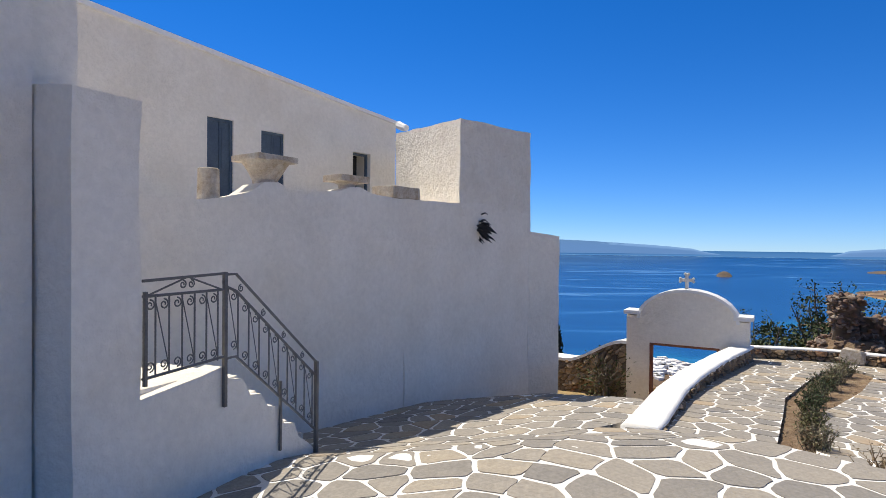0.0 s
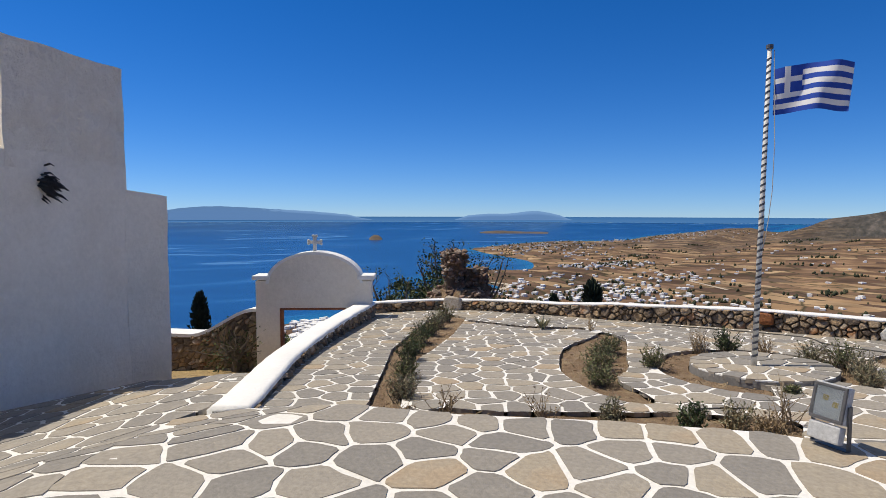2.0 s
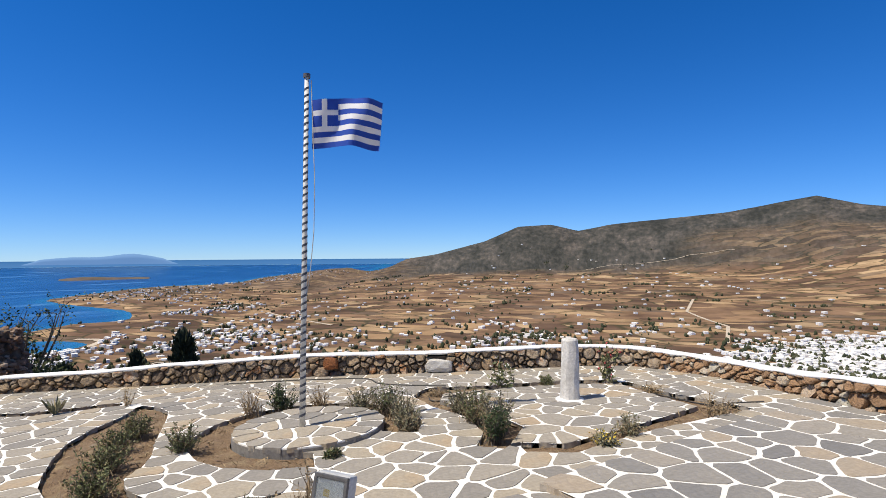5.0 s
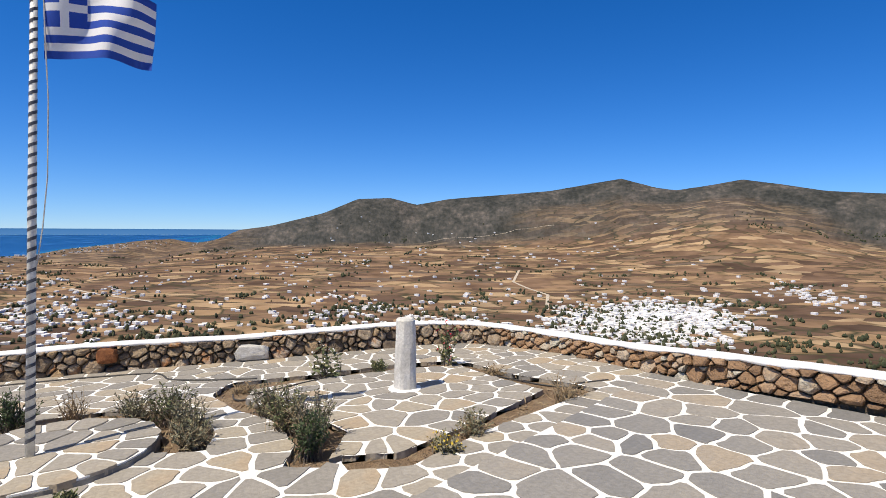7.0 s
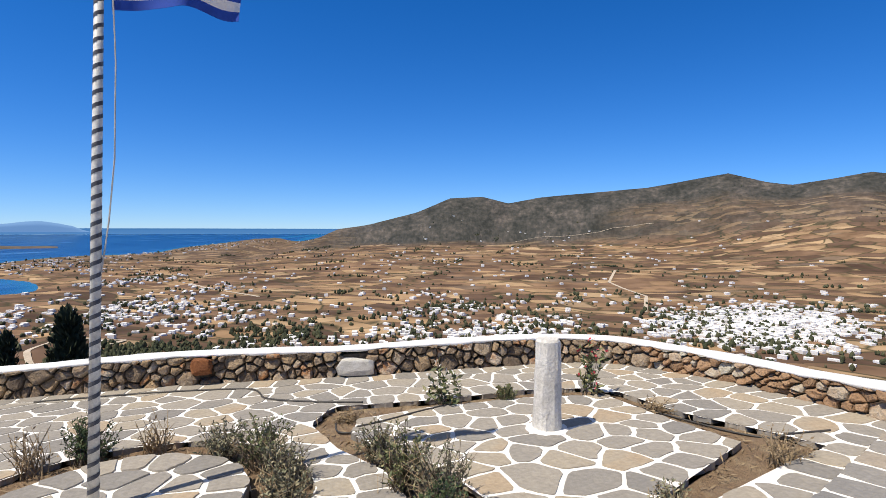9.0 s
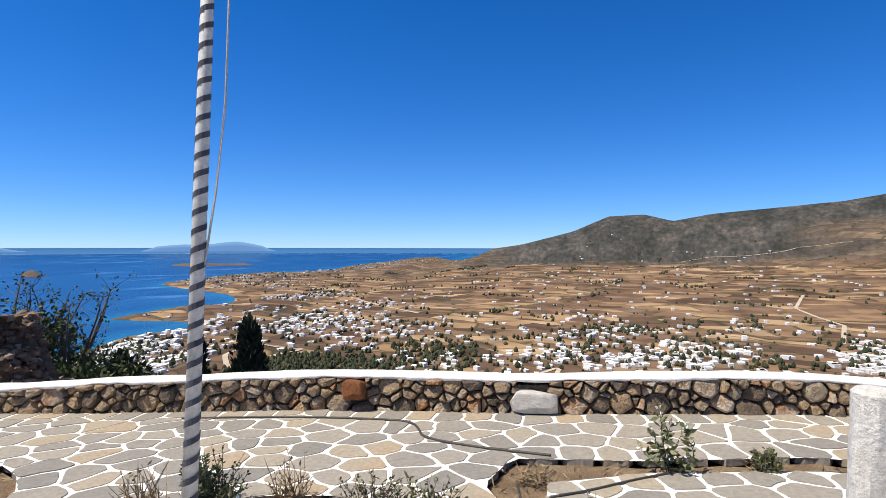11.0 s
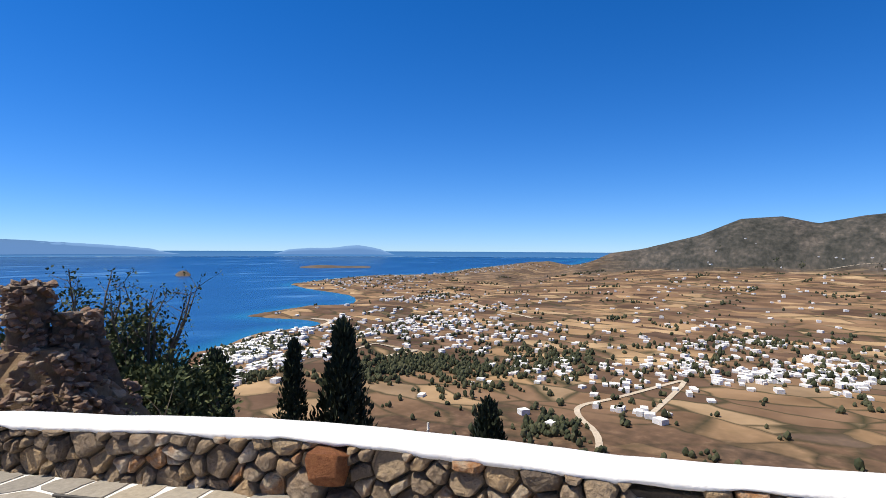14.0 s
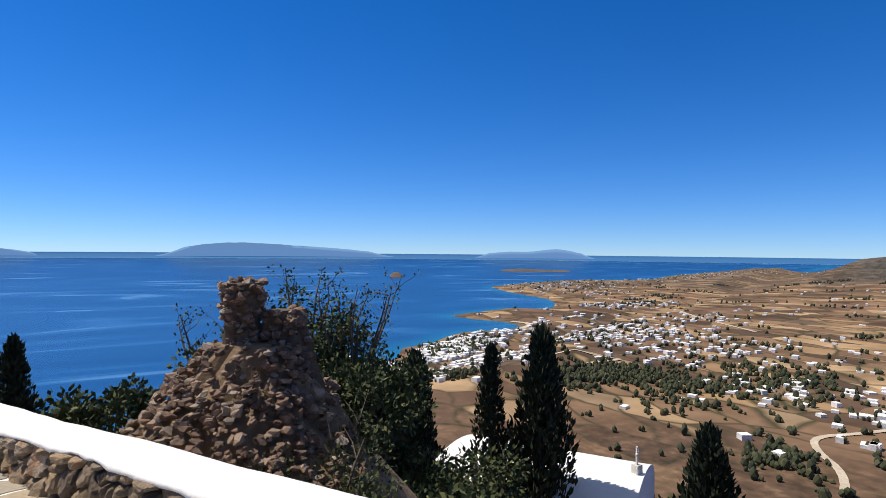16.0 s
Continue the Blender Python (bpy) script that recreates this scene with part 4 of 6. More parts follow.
roughen(low, 0.3, 0.03, 1.4)
q = [tuple(T_TR - Vector((0.03, 0.03))), tuple(T_TR + Vector((0.60, 0.22))), tuple(T_TR + Vector((-0.35, 1.8))), tuple(T_TR + Vector((-0.9, 1.3)))]
shoulder = prism_ob("buttress", q, -1.9, [2.2, 2.12, 2.15, 2.2], WHITE, tower)
roughen(shoulder, 0.25, 0.02, 1.6)
spout = bmesh.new()
sp = Vector((-0.79, 9.32, 2.21))
rnd = random.Random(4)
out = Vector((0.763, -0.647, 0))
for _ in range(80):
    o = Vector((rnd.gauss(0, 0.05), rnd.gauss(0, 0.05), rnd.gauss(0, 0.065)))
    tube(spout, [sp + o - out * 0.05, sp + o * 1.3 + out * 0.08 + Vector((0, 0, -0.03)), sp + o * 1.35 + out * 0.10 + Vector((0.03, 0.03, -0.07))], [0.016, 0.012, 0.004], 4)
tagged(bm_ob("bird_nest", spout, DARK), "dark tangled tuft in a hole of the tower wall", "nest")

F0 = Vector((-4.565, 10.884))
FU = Vector((1.163, 1.425)).normalized()
FN = Vector((-FU.y, FU.x))


def fplan(s, d):
    p = F0 + FU * s + FN * d
    return (p.x, p.y)


house = new("wall_house")
tagged(house, "long whitewashed upper house with sloping roofline", "wall", kind="structure")
OPEN = [(-1.56, -1.06, 2.12, 4.15, "door"), (-0.49, 0.02, 2.85, 4.07, "window"), (1.79, 2.31, 2.12, 3.96, "open")]


def roof(s):
    return 5.40 - 0.103 * (s + 3.08)


bm = bmesh.new()
cuts = [-8.0, -1.56, -1.06, -0.49, 0.02, 1.79, 2.31, 3.1]
for a, b in zip(cuts, cuts[1:]):
    hole = [o for o in OPEN if abs(o[0] - a) < 0.01]
    quad = [fplan(a, 0), fplan(b, 0), fplan(b, 0.5), fplan(a, 0.5)]
    tops = [roof(a), roof(b), roof(b), roof(a)]
    if hole:
        if hole[0][2] > 2.2:
            prism(bm, quad, 1.9, hole[0][2])
        prism(bm, quad, hole[0][3], tops)
    else:
        prism(bm, quad, 1.9, tops)
bm_ob("facade", bm, WHITE, house)
bm = bmesh.new()
prism(bm, [fplan(-8, -0.06), fplan(3.12, -0.06), fplan(3.12, 5), fplan(-8, 5)], [roof(-8) + 0.002, roof(3.1) + 0.002] * 1 + [roof(3.1), roof(-8)], [roof(-8) + 0.09, roof(3.1) + 0.07, roof(3.1) + 0.07, roof(-8) + 0.09])
roughen(bm_ob("roof", bm, COPING, house), 0.4, 0.015, 2.0)
bm = bmesh.new()
prism(bm, [fplan(3.08, 0.02), fplan(3.14, 0.02), fplan(3.14, 5), fplan(3.08, 5)], 0.0, roof(3.1))
prism(bm, [fplan(-8, 4.9), fplan(3.1, 4.9), fplan(3.1, 5), fplan(-8, 5)], 0.0, roof(3.1))
bm_ob("end_wall", bm, WHITE, house)
for a, b, z0, z1, kind in OPEN:
    leaf = bmesh.new()
    # open doorway: a near-black sheet deep in the wall paints the room's shade
    depth = 0.10 if kind != "open" else 0.48
    mid = (a + b) / 2
    ang = math.atan2(FU.y, FU.x)
    c = Vector(fplan(mid, depth))
    m0 = Matrix.Translation((c.x, c.y, (z0 + z1) / 2)) @ Matrix.Rotation(ang, 4, "Z")
    box(leaf, m0, b - a, 0.03, z1 - z0)
    if kind != "open":
        for sx in (-1, 1):
            box(leaf, m0 @ Matrix.Translation((sx * (b - a) / 4, -0.02, 0)), (b - a) / 2 - 0.02, 0.02, z1 - z0 - 0.04)
            for pz in (-0.28, 0.24):
                box(leaf, m0 @ Matrix.Translation((sx * (b - a) / 4, -0.035, pz * (z1 - z0))), (b - a) / 2 - 0.1, 0.012, (z1 - z0) * 0.36)
    name = {"door": "door_1", "window": "window_1", "open": "door_2"}[kind]
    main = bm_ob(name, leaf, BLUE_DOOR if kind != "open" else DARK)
    tagged(main, {"door": "closed blue-grey panelled wooden double door", "window": "closed blue-grey wooden window shutters", "open": "open doorway filled by a near-black sheet as room shade"}[kind], kind if kind != "open" else "doorway", kind="structure")
    fr = bmesh.new()
    for sx in (-1, 1):
        box(fr, m0 @ Matrix.Translation((sx * ((b - a) / 2 - 0.025), -0.035 - (0.32 if kind == "open" else 0), 0)), 0.05, 0.05, z1 - z0)
    box(fr, m0 @ Matrix.Translation((0, -0.035 - (0.32 if kind == "open" else 0), (z1 - z0) / 2 - 0.025)), b - a - 0.1, 0.05, 0.05)
    bm_ob("frame", fr, BLUE_DOOR, main)
bm = bmesh.new()
p = Vector(fplan(3.05, -0.18))
tube(bm, [(p.x, p.y, 4.72), (p.x + 0.12, p.y - 0.25, 4.62), (p.x + 0.2, p.y - 0.4, 4.58)], [0.10, 0.09, 0.07], 8)
tagged(bm_ob("roof_spout", bm, COPING), "stubby whitewashed rain spout at the roof end", "rain spout")

# ---- stairs, pier and iron railing ----
S0 = Vector((-2.60, 5.00))
SD = Vector((-0.41, -0.912)).normalized()
SN = Vector((SD.y, -SD.x))       # away from the camera's side


def splan(s, d):
    p = S0 + SD * s + SN * d
    return (p.x, p.y)


stairs = new("stairs")
tagged(stairs, "whitewashed outdoor steps with worn stone treads", "stairs", kind="structure")
RUNS = [(0.05, 0.20), (0.27, 0.38), (0.46, 0.56), (0.66, 0.73), (0.87, 0.90), (1.08, 0.98)]
for i, (s, z) in enumerate(RUNS):
    e = RUNS[i + 1][0] if i + 1 < len(RUNS) else 2.1
    st = prism_ob("step", [splan(s, 0.03), splan(e + 0.04, 0.03), splan(e + 0.04, 1.15), splan(s, 1.15)], -0.5, z, WHITE if i else MARBLE, stairs, 0.02)
bm = bmesh.new()
prof = [(-0.03, -0.5), (-0.03, 0.02), (0.1, 0.14), (0.22, 0.22), (0.28, 0.36), (0.42, 0.40), (0.5, 0.56), (0.62, 0.60), (0.7, 0.72), (0.82, 0.74), (0.90, 0.88), (1.05, 0.92), (1.12, 1.02), (1.3, 0.99), (1.95, 0.92), (1.95, -0.5)]
lo = [bm.verts.new((*splan(s, -0.05), z)) for s, z in prof]
hi = [bm.verts.new((*splan(s, 0.12), z)) for s, z in prof]
bm.faces.new(lo)
bm.faces.new(hi[::-1])
for i in range(len(prof)):
    j = (i + 1) % len(prof)
    bm.faces.new((lo[i], lo[j], hi[j], hi[i]))
bm_ob("stringer", bm, WHITE, stairs)

pier = new("wall_pier")
tagged(pier, "thick whitewashed pier with a rounded ledge", "wall", kind="structure")
pb = prism_ob("body", [splan(1.80, -0.06), splan(2.24, -0.06), splan(2.24, 1.6), splan(1.80, 1.6)], -0.5, [2.85, 2.83, 3.0, 3.0], WHITE, pier)
roughen(pb, 0.3, 0.03, 1.2)
pu = prism_ob("upper_wall", [splan(1.84, 0.55), splan(8.0, 0.55), splan(8.0, 1.9), splan(1.84, 1.9)], -0.5, 6.0, WHITE, pier)
roughen(pu, 0.5, 0.04, 0.9)
wing = prism_ob("wing", [splan(2.26, 0.28), splan(8.0, 0.28), splan(8.0, 0.53), splan(2.26, 0.53)], -0.5, 6.0, WHITE, pier)


def scroll(c, ax, ay, r, turn, r0=0.006):
    """A flat iron spiral in the plane of ax and ay."""
    pts = []
    for k in range(15):
        a = turn * (k / 14 * 2 * math.pi * 1.35) + math.pi / 2
        rr = r * (1 - 0.75 * k / 14)
        pts.append(c + ax * (math.cos(a) * rr) + ay * (math.sin(a) * rr))
    bm = bmesh.new()
    tube(bm, pts, r0, 4)
    bm_ob("scroll", bm, IRON, railing)


railing = new("stair_railing")
tagged(railing, "grey wrought-iron stair railing with scrolls", "railing")


def s3(s, z, d=-0.07):
    return Vector((*splan(s, d), z))


UPV, SDV = Vector((0, 0, 1)), Vector((SD.x, SD.y, 0))
slope = (1.52 - 0.66) / 1.09
for s, z0, z1, r in ((0.0, -0.04, 0.86, 0.016), (0.49, 0.19, 0.78, 0.010), (1.11, 0.72, 1.73, 0.014), (1.78, 1.02, 1.63, 0.011)):
    posts = bmesh.new()
    box(posts, Matrix.Translation(s3(s, (z0 + z1) / 2)) @ Matrix.Rotation(math.atan2(SD.y, SD.x), 4, "Z"), 2 * r, 2 * r, z1 - z0)
    bm_ob("post", posts, IRON, railing)
rails = bmesh.new()
for off in (0.0, 0.13, -0.50):
    tube(rails, [s3(0.0, 0.72 + off + 0.0), s3(1.0, 0.72 + off + 0.86), s3(1.10, 0.72 + off + (0.86 if off else 0.90))], 0.011, 6)
tube(rails, [s3(1.1, 1.72), s3(1.8, 1.70)], 0.011, 6)
tube(rails, [s3(1.1, 1.60), s3(1.8, 1.60)], 0.011, 6)
tube(rails, [s3(1.1, 1.10), s3(1.8, 1.07)], 0.011, 6)
tube(rails, [s3(1.14, 1.60), s3(1.45, 1.71), s3(1.78, 1.60)], 0.007, 5)
bm_ob("rails", rails, IRON, railing)


def bar(pts, r):
    bm = bmesh.new()
    tube(bm, pts, r, 4)
    bm_ob("bar", bm, IRON, railing)


for k in range(9):
    s = 0.06 + k * 0.115
    zz = 0.72 + 0.86 * s
    bar([s3(s, zz - 0.50), s3(s, zz)], 0.007)
    if k % 2 == 0:
        bar([s3(s, zz - 0.46), s3(s + 0.1, zz + 0.04)], 0.005)
for k in range(6):
    s = 1.18 + k * 0.105
    bar([s3(s, 1.08), s3(s, 1.60)], 0.007)
    if k % 2 == 0:
        bar([s3(s, 1.12), s3(s + 0.1, 1.55)], 0.005)
for k in range(9):
    s = 0.06 + k * 0.115 + 0.045
    zz = 0.72 + 0.86 * s
    scroll(s3(s, zz - 0.06), SDV, UPV, 0.036, 1)
    scroll(s3(s, zz - 0.43), SDV, -UPV, 0.036, 1)
for k in range(6):
    s = 1.18 + k * 0.105 + 0.04
    scroll(s3(s, 1.54), SDV, UPV, 0.036, 1)
    scroll(s3(s, 1.14), SDV, -UPV, 0.036, 1)
for s in (0.2, 0.45, 0.7, 0.95):
    scroll(s3(s, 0.72 + 0.86 * s + 0.06), SDV, UPV, 0.03, -1)
for s in (1.12, 1.42, 1.49):
    scroll(s3(s, 1.66), SDV, UPV, 0.03, 1)


# ---- old carved stones on the parapet ----
def on_parapet(s):
    p = Vector(C1) + U * s + NRM * 0.18
    return p.x, p.y


x, y = on_parapet(-2.30)
bm = bmesh.new()
lathe(bm, [(0.13, 2.58), (0.14, 2.66), (0.19, 2.74), (0.25, 2.82), (0.29, 2.87)], (x, y, 0), 14, 0.25)
box(bm, Matrix.Translation((x, y, 2.89)) @ Matrix.Rotation(0.95, 4, "Z"), 0.54, 0.5, 0.07)
tagged(bm_ob("carved_capital", bm, AGED, bevel=0.008), "weathered carved marble capital on the parapet", "capital")
x, y = on_parapet(-3.0)
bm = bmesh.new()
lathe(bm, [(0.115, 2.36), (0.11, 2.5), (0.105, 2.71), (0.09, 2.72)], (x, y, 0), 18, 0.05)
tagged(bm_ob("column_drum", bm, AGED, smooth=False), "short broken column drum of pale marble", "column")
x, y = on_parapet(-3.95)
bm = bmesh.new()
lathe(bm, [(0.11, 2.3), (0.1, 2.64), (0.08, 2.65)], (x, y, 0), 16, 0.06)
tagged(bm_ob("column_stump", bm, AGED), "small column stump on the parapet", "column")
x, y = on_parapet(-1.02)
bm = bmesh.new()
lathe(bm, [(0.10, 2.6), (0.12, 2.72), (0.2, 2.76)], (x, y, 0), 12, 0.2)
box(bm, Matrix.Translation((x, y, 2.79)) @ Matrix.Rotation(0.9, 4, "Z"), 0.5, 0.36, 0.085)
tagged(bm_ob("carved_impost", bm, AGED, bevel=0.01), "flat weathered marble capital on the parapet", "capital")
bm = bmesh.new()
px, py = on_parapet(0.02)
box(bm, Matrix.Translation((px - 0.02, py - 0.05, 2.68)) @ Matrix.Rotation(0.95, 4, "Z"), 0.62, 0.40, 0.17)
tagged(roughen(bm_ob("stone_slab", bm, AGED, bevel=0.02), 0.15, 0.015, 5), "thick weathered stone slab on the parapet corner", "stone block")

# ---- arched gate with cross ----
G0 = Vector((2.62, 12.38))
GD = Vector((1.717, -0.98)).normalized()
GN = Vector((-GD.y, GD.x))


def gpt(s, d, z):
    p = G0 + GD * s + GN * d
    return (p.x, p.y, z)


gate = new("wall_gate")
tagged(gate, "whitewashed arched gateway with a marble cross", "gateway", kind="structure")
bm = bmesh.new()
head = [(0.02, -0.15), (2.42, -0.15), (2.42, 0.42), (2.20, 0.42)]
head += [(1.24 + 0.94 * math.cos(a), 0.42 + 0.54 * math.sin(a)) for a in [math.pi * k / 16 for k in range(17)]]
head += [(0.28, 0.42), (0.02, 0.42)]
for outl in (head, [(0.02, -2.3), (0.50, -2.3), (0.50, -0.15), (0.02, -0.15)], [(1.88, -2.3), (2.42, -2.3), (2.42, -0.15), (1.88, -0.15)]):
    f = [bm.verts.new(gpt(s, 0.0, z)) for s, z in outl]
    bk = [bm.verts.new(gpt(s, 0.42, z)) for s, z in outl]
    bm.faces.new(f)
    bm.faces.new(bk[::-1])
    for i in range(len(outl)):
        j = (i + 1) % len(outl)
        bm.faces.new((f[i], f[j], bk[j], bk[i]))
bm_ob("arch", bm, WHITE, gate)
bm = bmesh.new()
for k in range(16):
    a, b = math.pi * (1 - k / 16), math.pi * (1 - (k + 1) / 16)
    qs = []
    for ang, r in ((a, 0.0), (a, 0.06), (b, 0.06), (b, 0.0)):
        qs.append((1.24 + (0.945 + r) * math.cos(ang), 0.37 + (0.60 + r) * math.sin(ang)))
    fr_ = [bm.verts.new(gpt(s, -0.04, z)) for s, z in qs]
    bk_ = [bm.verts.new(gpt(s, 0.46, z)) for s, z in qs]
    for i in range(4):
        j = (i + 1) % 4
        bm.faces.new((fr_[i], fr_[j], bk_[j], bk_[i]))
    bm.faces.new(fr_)
    bm.faces.new(bk_[::-1])
bm_ob("arch_coping", bm, COPING, gate)
for s in (0.14, 2.31):
    bm = bmesh.new()
    box(bm, Matrix.Translation(gpt(s, 0.2, 0.49)) @ Matrix.Rotation(math.atan2(GD.y, GD.x), 4, "Z"), 0.36, 0.52, 0.09)
    bm_ob("cap", bm, COPING, gate, bevel=0.015)
bm = bmesh.new()
for s in (0.53, 1.85):
    box(bm, Matrix.Translation(gpt(s, 0.12, -1.1)) @ Matrix.Rotation(math.atan2(GD.y, GD.x), 4, "Z"), 0.06, 0.12, 1.9)
box(bm, Matrix.Translation(gpt(1.19, 0.12, -0.18)) @ Matrix.Rotation(math.atan2(GD.y, GD.x), 4, "Z"), 1.26, 0.12, 0.055)
bm_ob("door_frame", bm, WOOD, gate)
bm = bmesh.new()
rot = Matrix.Rotation(math.atan2(GD.y, GD.x), 4, "Z")
box(bm, Matrix.Translation(gpt(1.22, 0.2, 1.16)) @ rot, 0.065, 0.07, 0.40)
box(bm, Matrix.Translation(gpt(1.22, 0.2, 1.22)) @ rot, 0.26, 0.066, 0.065)
for ds, dz in ((0.13, 0), (-0.13, 0), (0, 0.13)):
    for e in (-0.03, 0.03):
        c = Vector(gpt(1.22 + ds + (e if ds == 0 else 0), 0.2, 1.22 + dz + (e if ds else 0)))
        bmesh.ops.create_icosphere(bm, subdivisions=1, radius=0.036, matrix=Matrix.Translation(c))
tagged(bm_ob("marble_cross", bm, MARBLE), "small pale marble cross with lobed arms", "cross")
lw = new("wall_lower")
tagged(lw, "rubble boundary wall with wavy white coping", "wall", kind="structure")
LW = [(0.9, 14.3), (1.6, 13.65), (2.3, 13.0), (2.75, 12.55)]


def lw_top(s):
    return -0.80 + 0.62 * sm((s - 0.9) / 1.6)


LWL = line_length(LW)
strip("core", LW, LWL, lambda s, x, y: [(-0.02, -2.2), (-0.02, lw_top(s) - 0.05), (0.38, lw_top(s) - 0.05), (0.38, -2.2)], MORTAR, lw)
strip("coping", LW, LWL, lambda s, x, y: [(-0.08, lw_top(s) - 0.07), (-0.08, lw_top(s)), (0.42, lw_top(s)), (0.42, lw_top(s) - 0.07)], COPING, lw)

# ---- column, flagpole, flag, floodlight ----
bm = bmesh.new()
cz = level_garden(8.37, 1.46)
lathe(bm, [(0.125, cz - 0.02)] + [(0.122 - 0.022 * k / 10, cz + 0.735 * k / 10) for k in range(11)] + [(0.085, cz + 0.755), (0.04, cz + 0.757)], (8.37, 1.46, 0), 22, 0.10)
tagged(bm_ob("marble_column", bm, MARBLE, smooth=False), "weathered white marble column stump on paving", "column")
bm = bmesh.new()
lathe(bm, [(0.18, cz - 0.02), (0.175, cz + 0.010), (0.135, cz + 0.022)], (8.37, 1.46, 0), 22, 0.15)
tagged(bm_ob("column_footing", bm, COPING), "white lime collar at the column's foot", "footing")

pz = level_disc(6.4, 4.02)
P0, P1 = Vector((6.40, 4.01, pz - 0.03)), Vector((6.63, 4.09, 3.85))
pole = new("flagpole")
tagged(pole, "white flagpole with dark spiral stripes", "flagpole")
bm = bmesh.new()
tube(bm, [P0, P0.lerp(P1, 0.5), P1], [0.032, 0.029, 0.024], 14)
bm_ob("mast", bm, POLE_WHITE, pole, smooth=True)
bm = bmesh.new()
axis = (P1 - P0).normalized()
e1 = axis.orthogonal().normalized()
e2 = axis.cross(e1)
turns = 46
prev = None
for k in range(turns * 14 + 1):
    u = 0.03 + 0.94 * k / (turns * 14)
    a = 2 * math.pi * k / 14
    r = 0.0345 - 0.008 * u
    c = P0.lerp(P1, u) + (e1 * math.cos(a) + e2 * math.sin(a)) * r
    pair = (bm.verts.new(c - axis * 0.013), bm.verts.new(c + axis * 0.013))
    if prev:
        bm.faces.new((prev[0], pair[0], pair[1], prev[1]))
    prev = pair
bm_ob("spiral_stripe", bm, POLE_DARK, pole)
bm = bmesh.new()
tube(bm, [P1 - axis * 0.03, P1 + axis * 0.012], 0.04, 14)
bm_ob("cap", bm, IRON, pole)
bm = bmesh.new()
FL = Vector((0.34, -0.93, 0)).normalized()
rp = [P0.lerp(P1, 0.985) + FL * 0.05, P0.lerp(P1, 0.78) + FL * 0.085, P0.lerp(P1, 0.70) + FL * 0.10, P0.lerp(P1, 0.55) + FL * 0.10, P0.lerp(P1, 0.45) + FL * 0.07, P0.lerp(P1, 0.38) + FL * 0.035, P0.lerp(P1, 0.36) + FL * 0.02]
tube(bm, rp, 0.005, 5)
bm_ob("halyard", bm, ROPE, pole)

FW, FH, NX, NZ = 0.78, 0.54, 27, 18
ft = P0.lerp(P1, (3.58 - P0.z) / (P1.z - P0.z)) + FL * 0.06
side = Vector((FL.y, -FL.x, 0))
verts, faces, mats = [], [], []
for layer in (0, 1):
    for i in range(NX + 1):
        for j in range(NZ + 1):
            u, v = i / NX, j / NZ
            p = ft + FL * (u * FW * (1 - 0.05 * v)) + Vector((0, 0, -v * FH - 0.03 * u * u - 0.02 * math.sin(5 * u + 2)))
            p += side * (0.075 * u ** 0.6 * math.sin(9 * u + 2.2 * v + 0.6) + 0.03 * u * math.sin(17 * u - 3 * v)) + side * 0.003 * layer
            verts.append(p)
for layer in (0, 1):
    o = layer * (NX + 1) * (NZ + 1)
    for i in range(NX):
        for j in range(NZ):
            k = o + i * (NZ + 1) + j
            faces.append((k, k + NZ + 1, k + NZ + 2, k + 1) if layer else (k, k + 1, k + NZ + 2, k + NZ + 1))
            row = j // 2
            if i < 10 and j < 10:
                white = i in (4, 5) or j in (4, 5)
            else:
                white = row % 2 == 1
            mats.append(0 if white else 1)
flag = mesh_ob("flag", verts, faces, [CLOTH_WHITE, CLOTH_BLUE], smooth=True)
flag.data.polygons.foreach_set("material_index", mats)
tagged(flag, "blue and white striped flag with a cross canton, waving", "flag")

LP = Vector((3.69, 2.03))
LA = math.atan2(-0.74, 0.67) - 0.85
lz = level_upper(3.69, 2.03)
flood = new("floodlight")
flood.location = (LP.x, LP.y, lz)
flood.rotation_euler = (0, 0, LA)
tagged(flood, "grey metal floodlight standing on the paving", "floodlight")
tilt = Matrix.Translation((0, 0, 0.30)) @ Matrix.Rotation(radians(-14), 4, "X")


def part(name, mat, blocks, bevel=0.008):
    bm = bmesh.new()
    for m, sx, sy, sz in blocks:
        box(bm, m, sx, sy, sz)
    ob = bm_ob(name, bm, mat, flood, bevel=bevel)
    return ob


part("housing", GREYMETAL, [(tilt @ Matrix.Translation((0, 0.035, 0.0)), 0.21, 0.075, 0.25)], 0.015)
part("bezel", IRON, [(tilt @ Matrix.Translation((x, -0.008, z)), sx, 0.02, sz) for x, z, sx, sz in ((0, 0.108, 0.205, 0.02), (0, -0.108, 0.205, 0.02), (-0.095, 0, 0.018, 0.196), (0.095, 0, 0.018, 0.196))], 0.003)
part("reflector", POLE_WHITE, [(tilt @ Matrix.Translation((0, -0.0045, 0)), 0.168, 0.004, 0.192)], 0.001)
for x, z in ((-0.02, 0.03), (0.045, -0.005)):
    part("emitter", YELLOW, [(tilt @ Matrix.Translation((x, -0.0085, z)), 0.035, 0.003, 0.035)], 0.0005)
part("front_glass", GLASS, [(tilt @ Matrix.Translation((0, -0.014, 0)), 0.17, 0.003, 0.194)], 0.0005)
part("ballast_box", GREYMETAL, [(Matrix.Translation((0, -0.02, 0.105)) @ Matrix.Rotation(radians(-14), 4, "X"), 0.20, 0.07, 0.115)], 0.012)
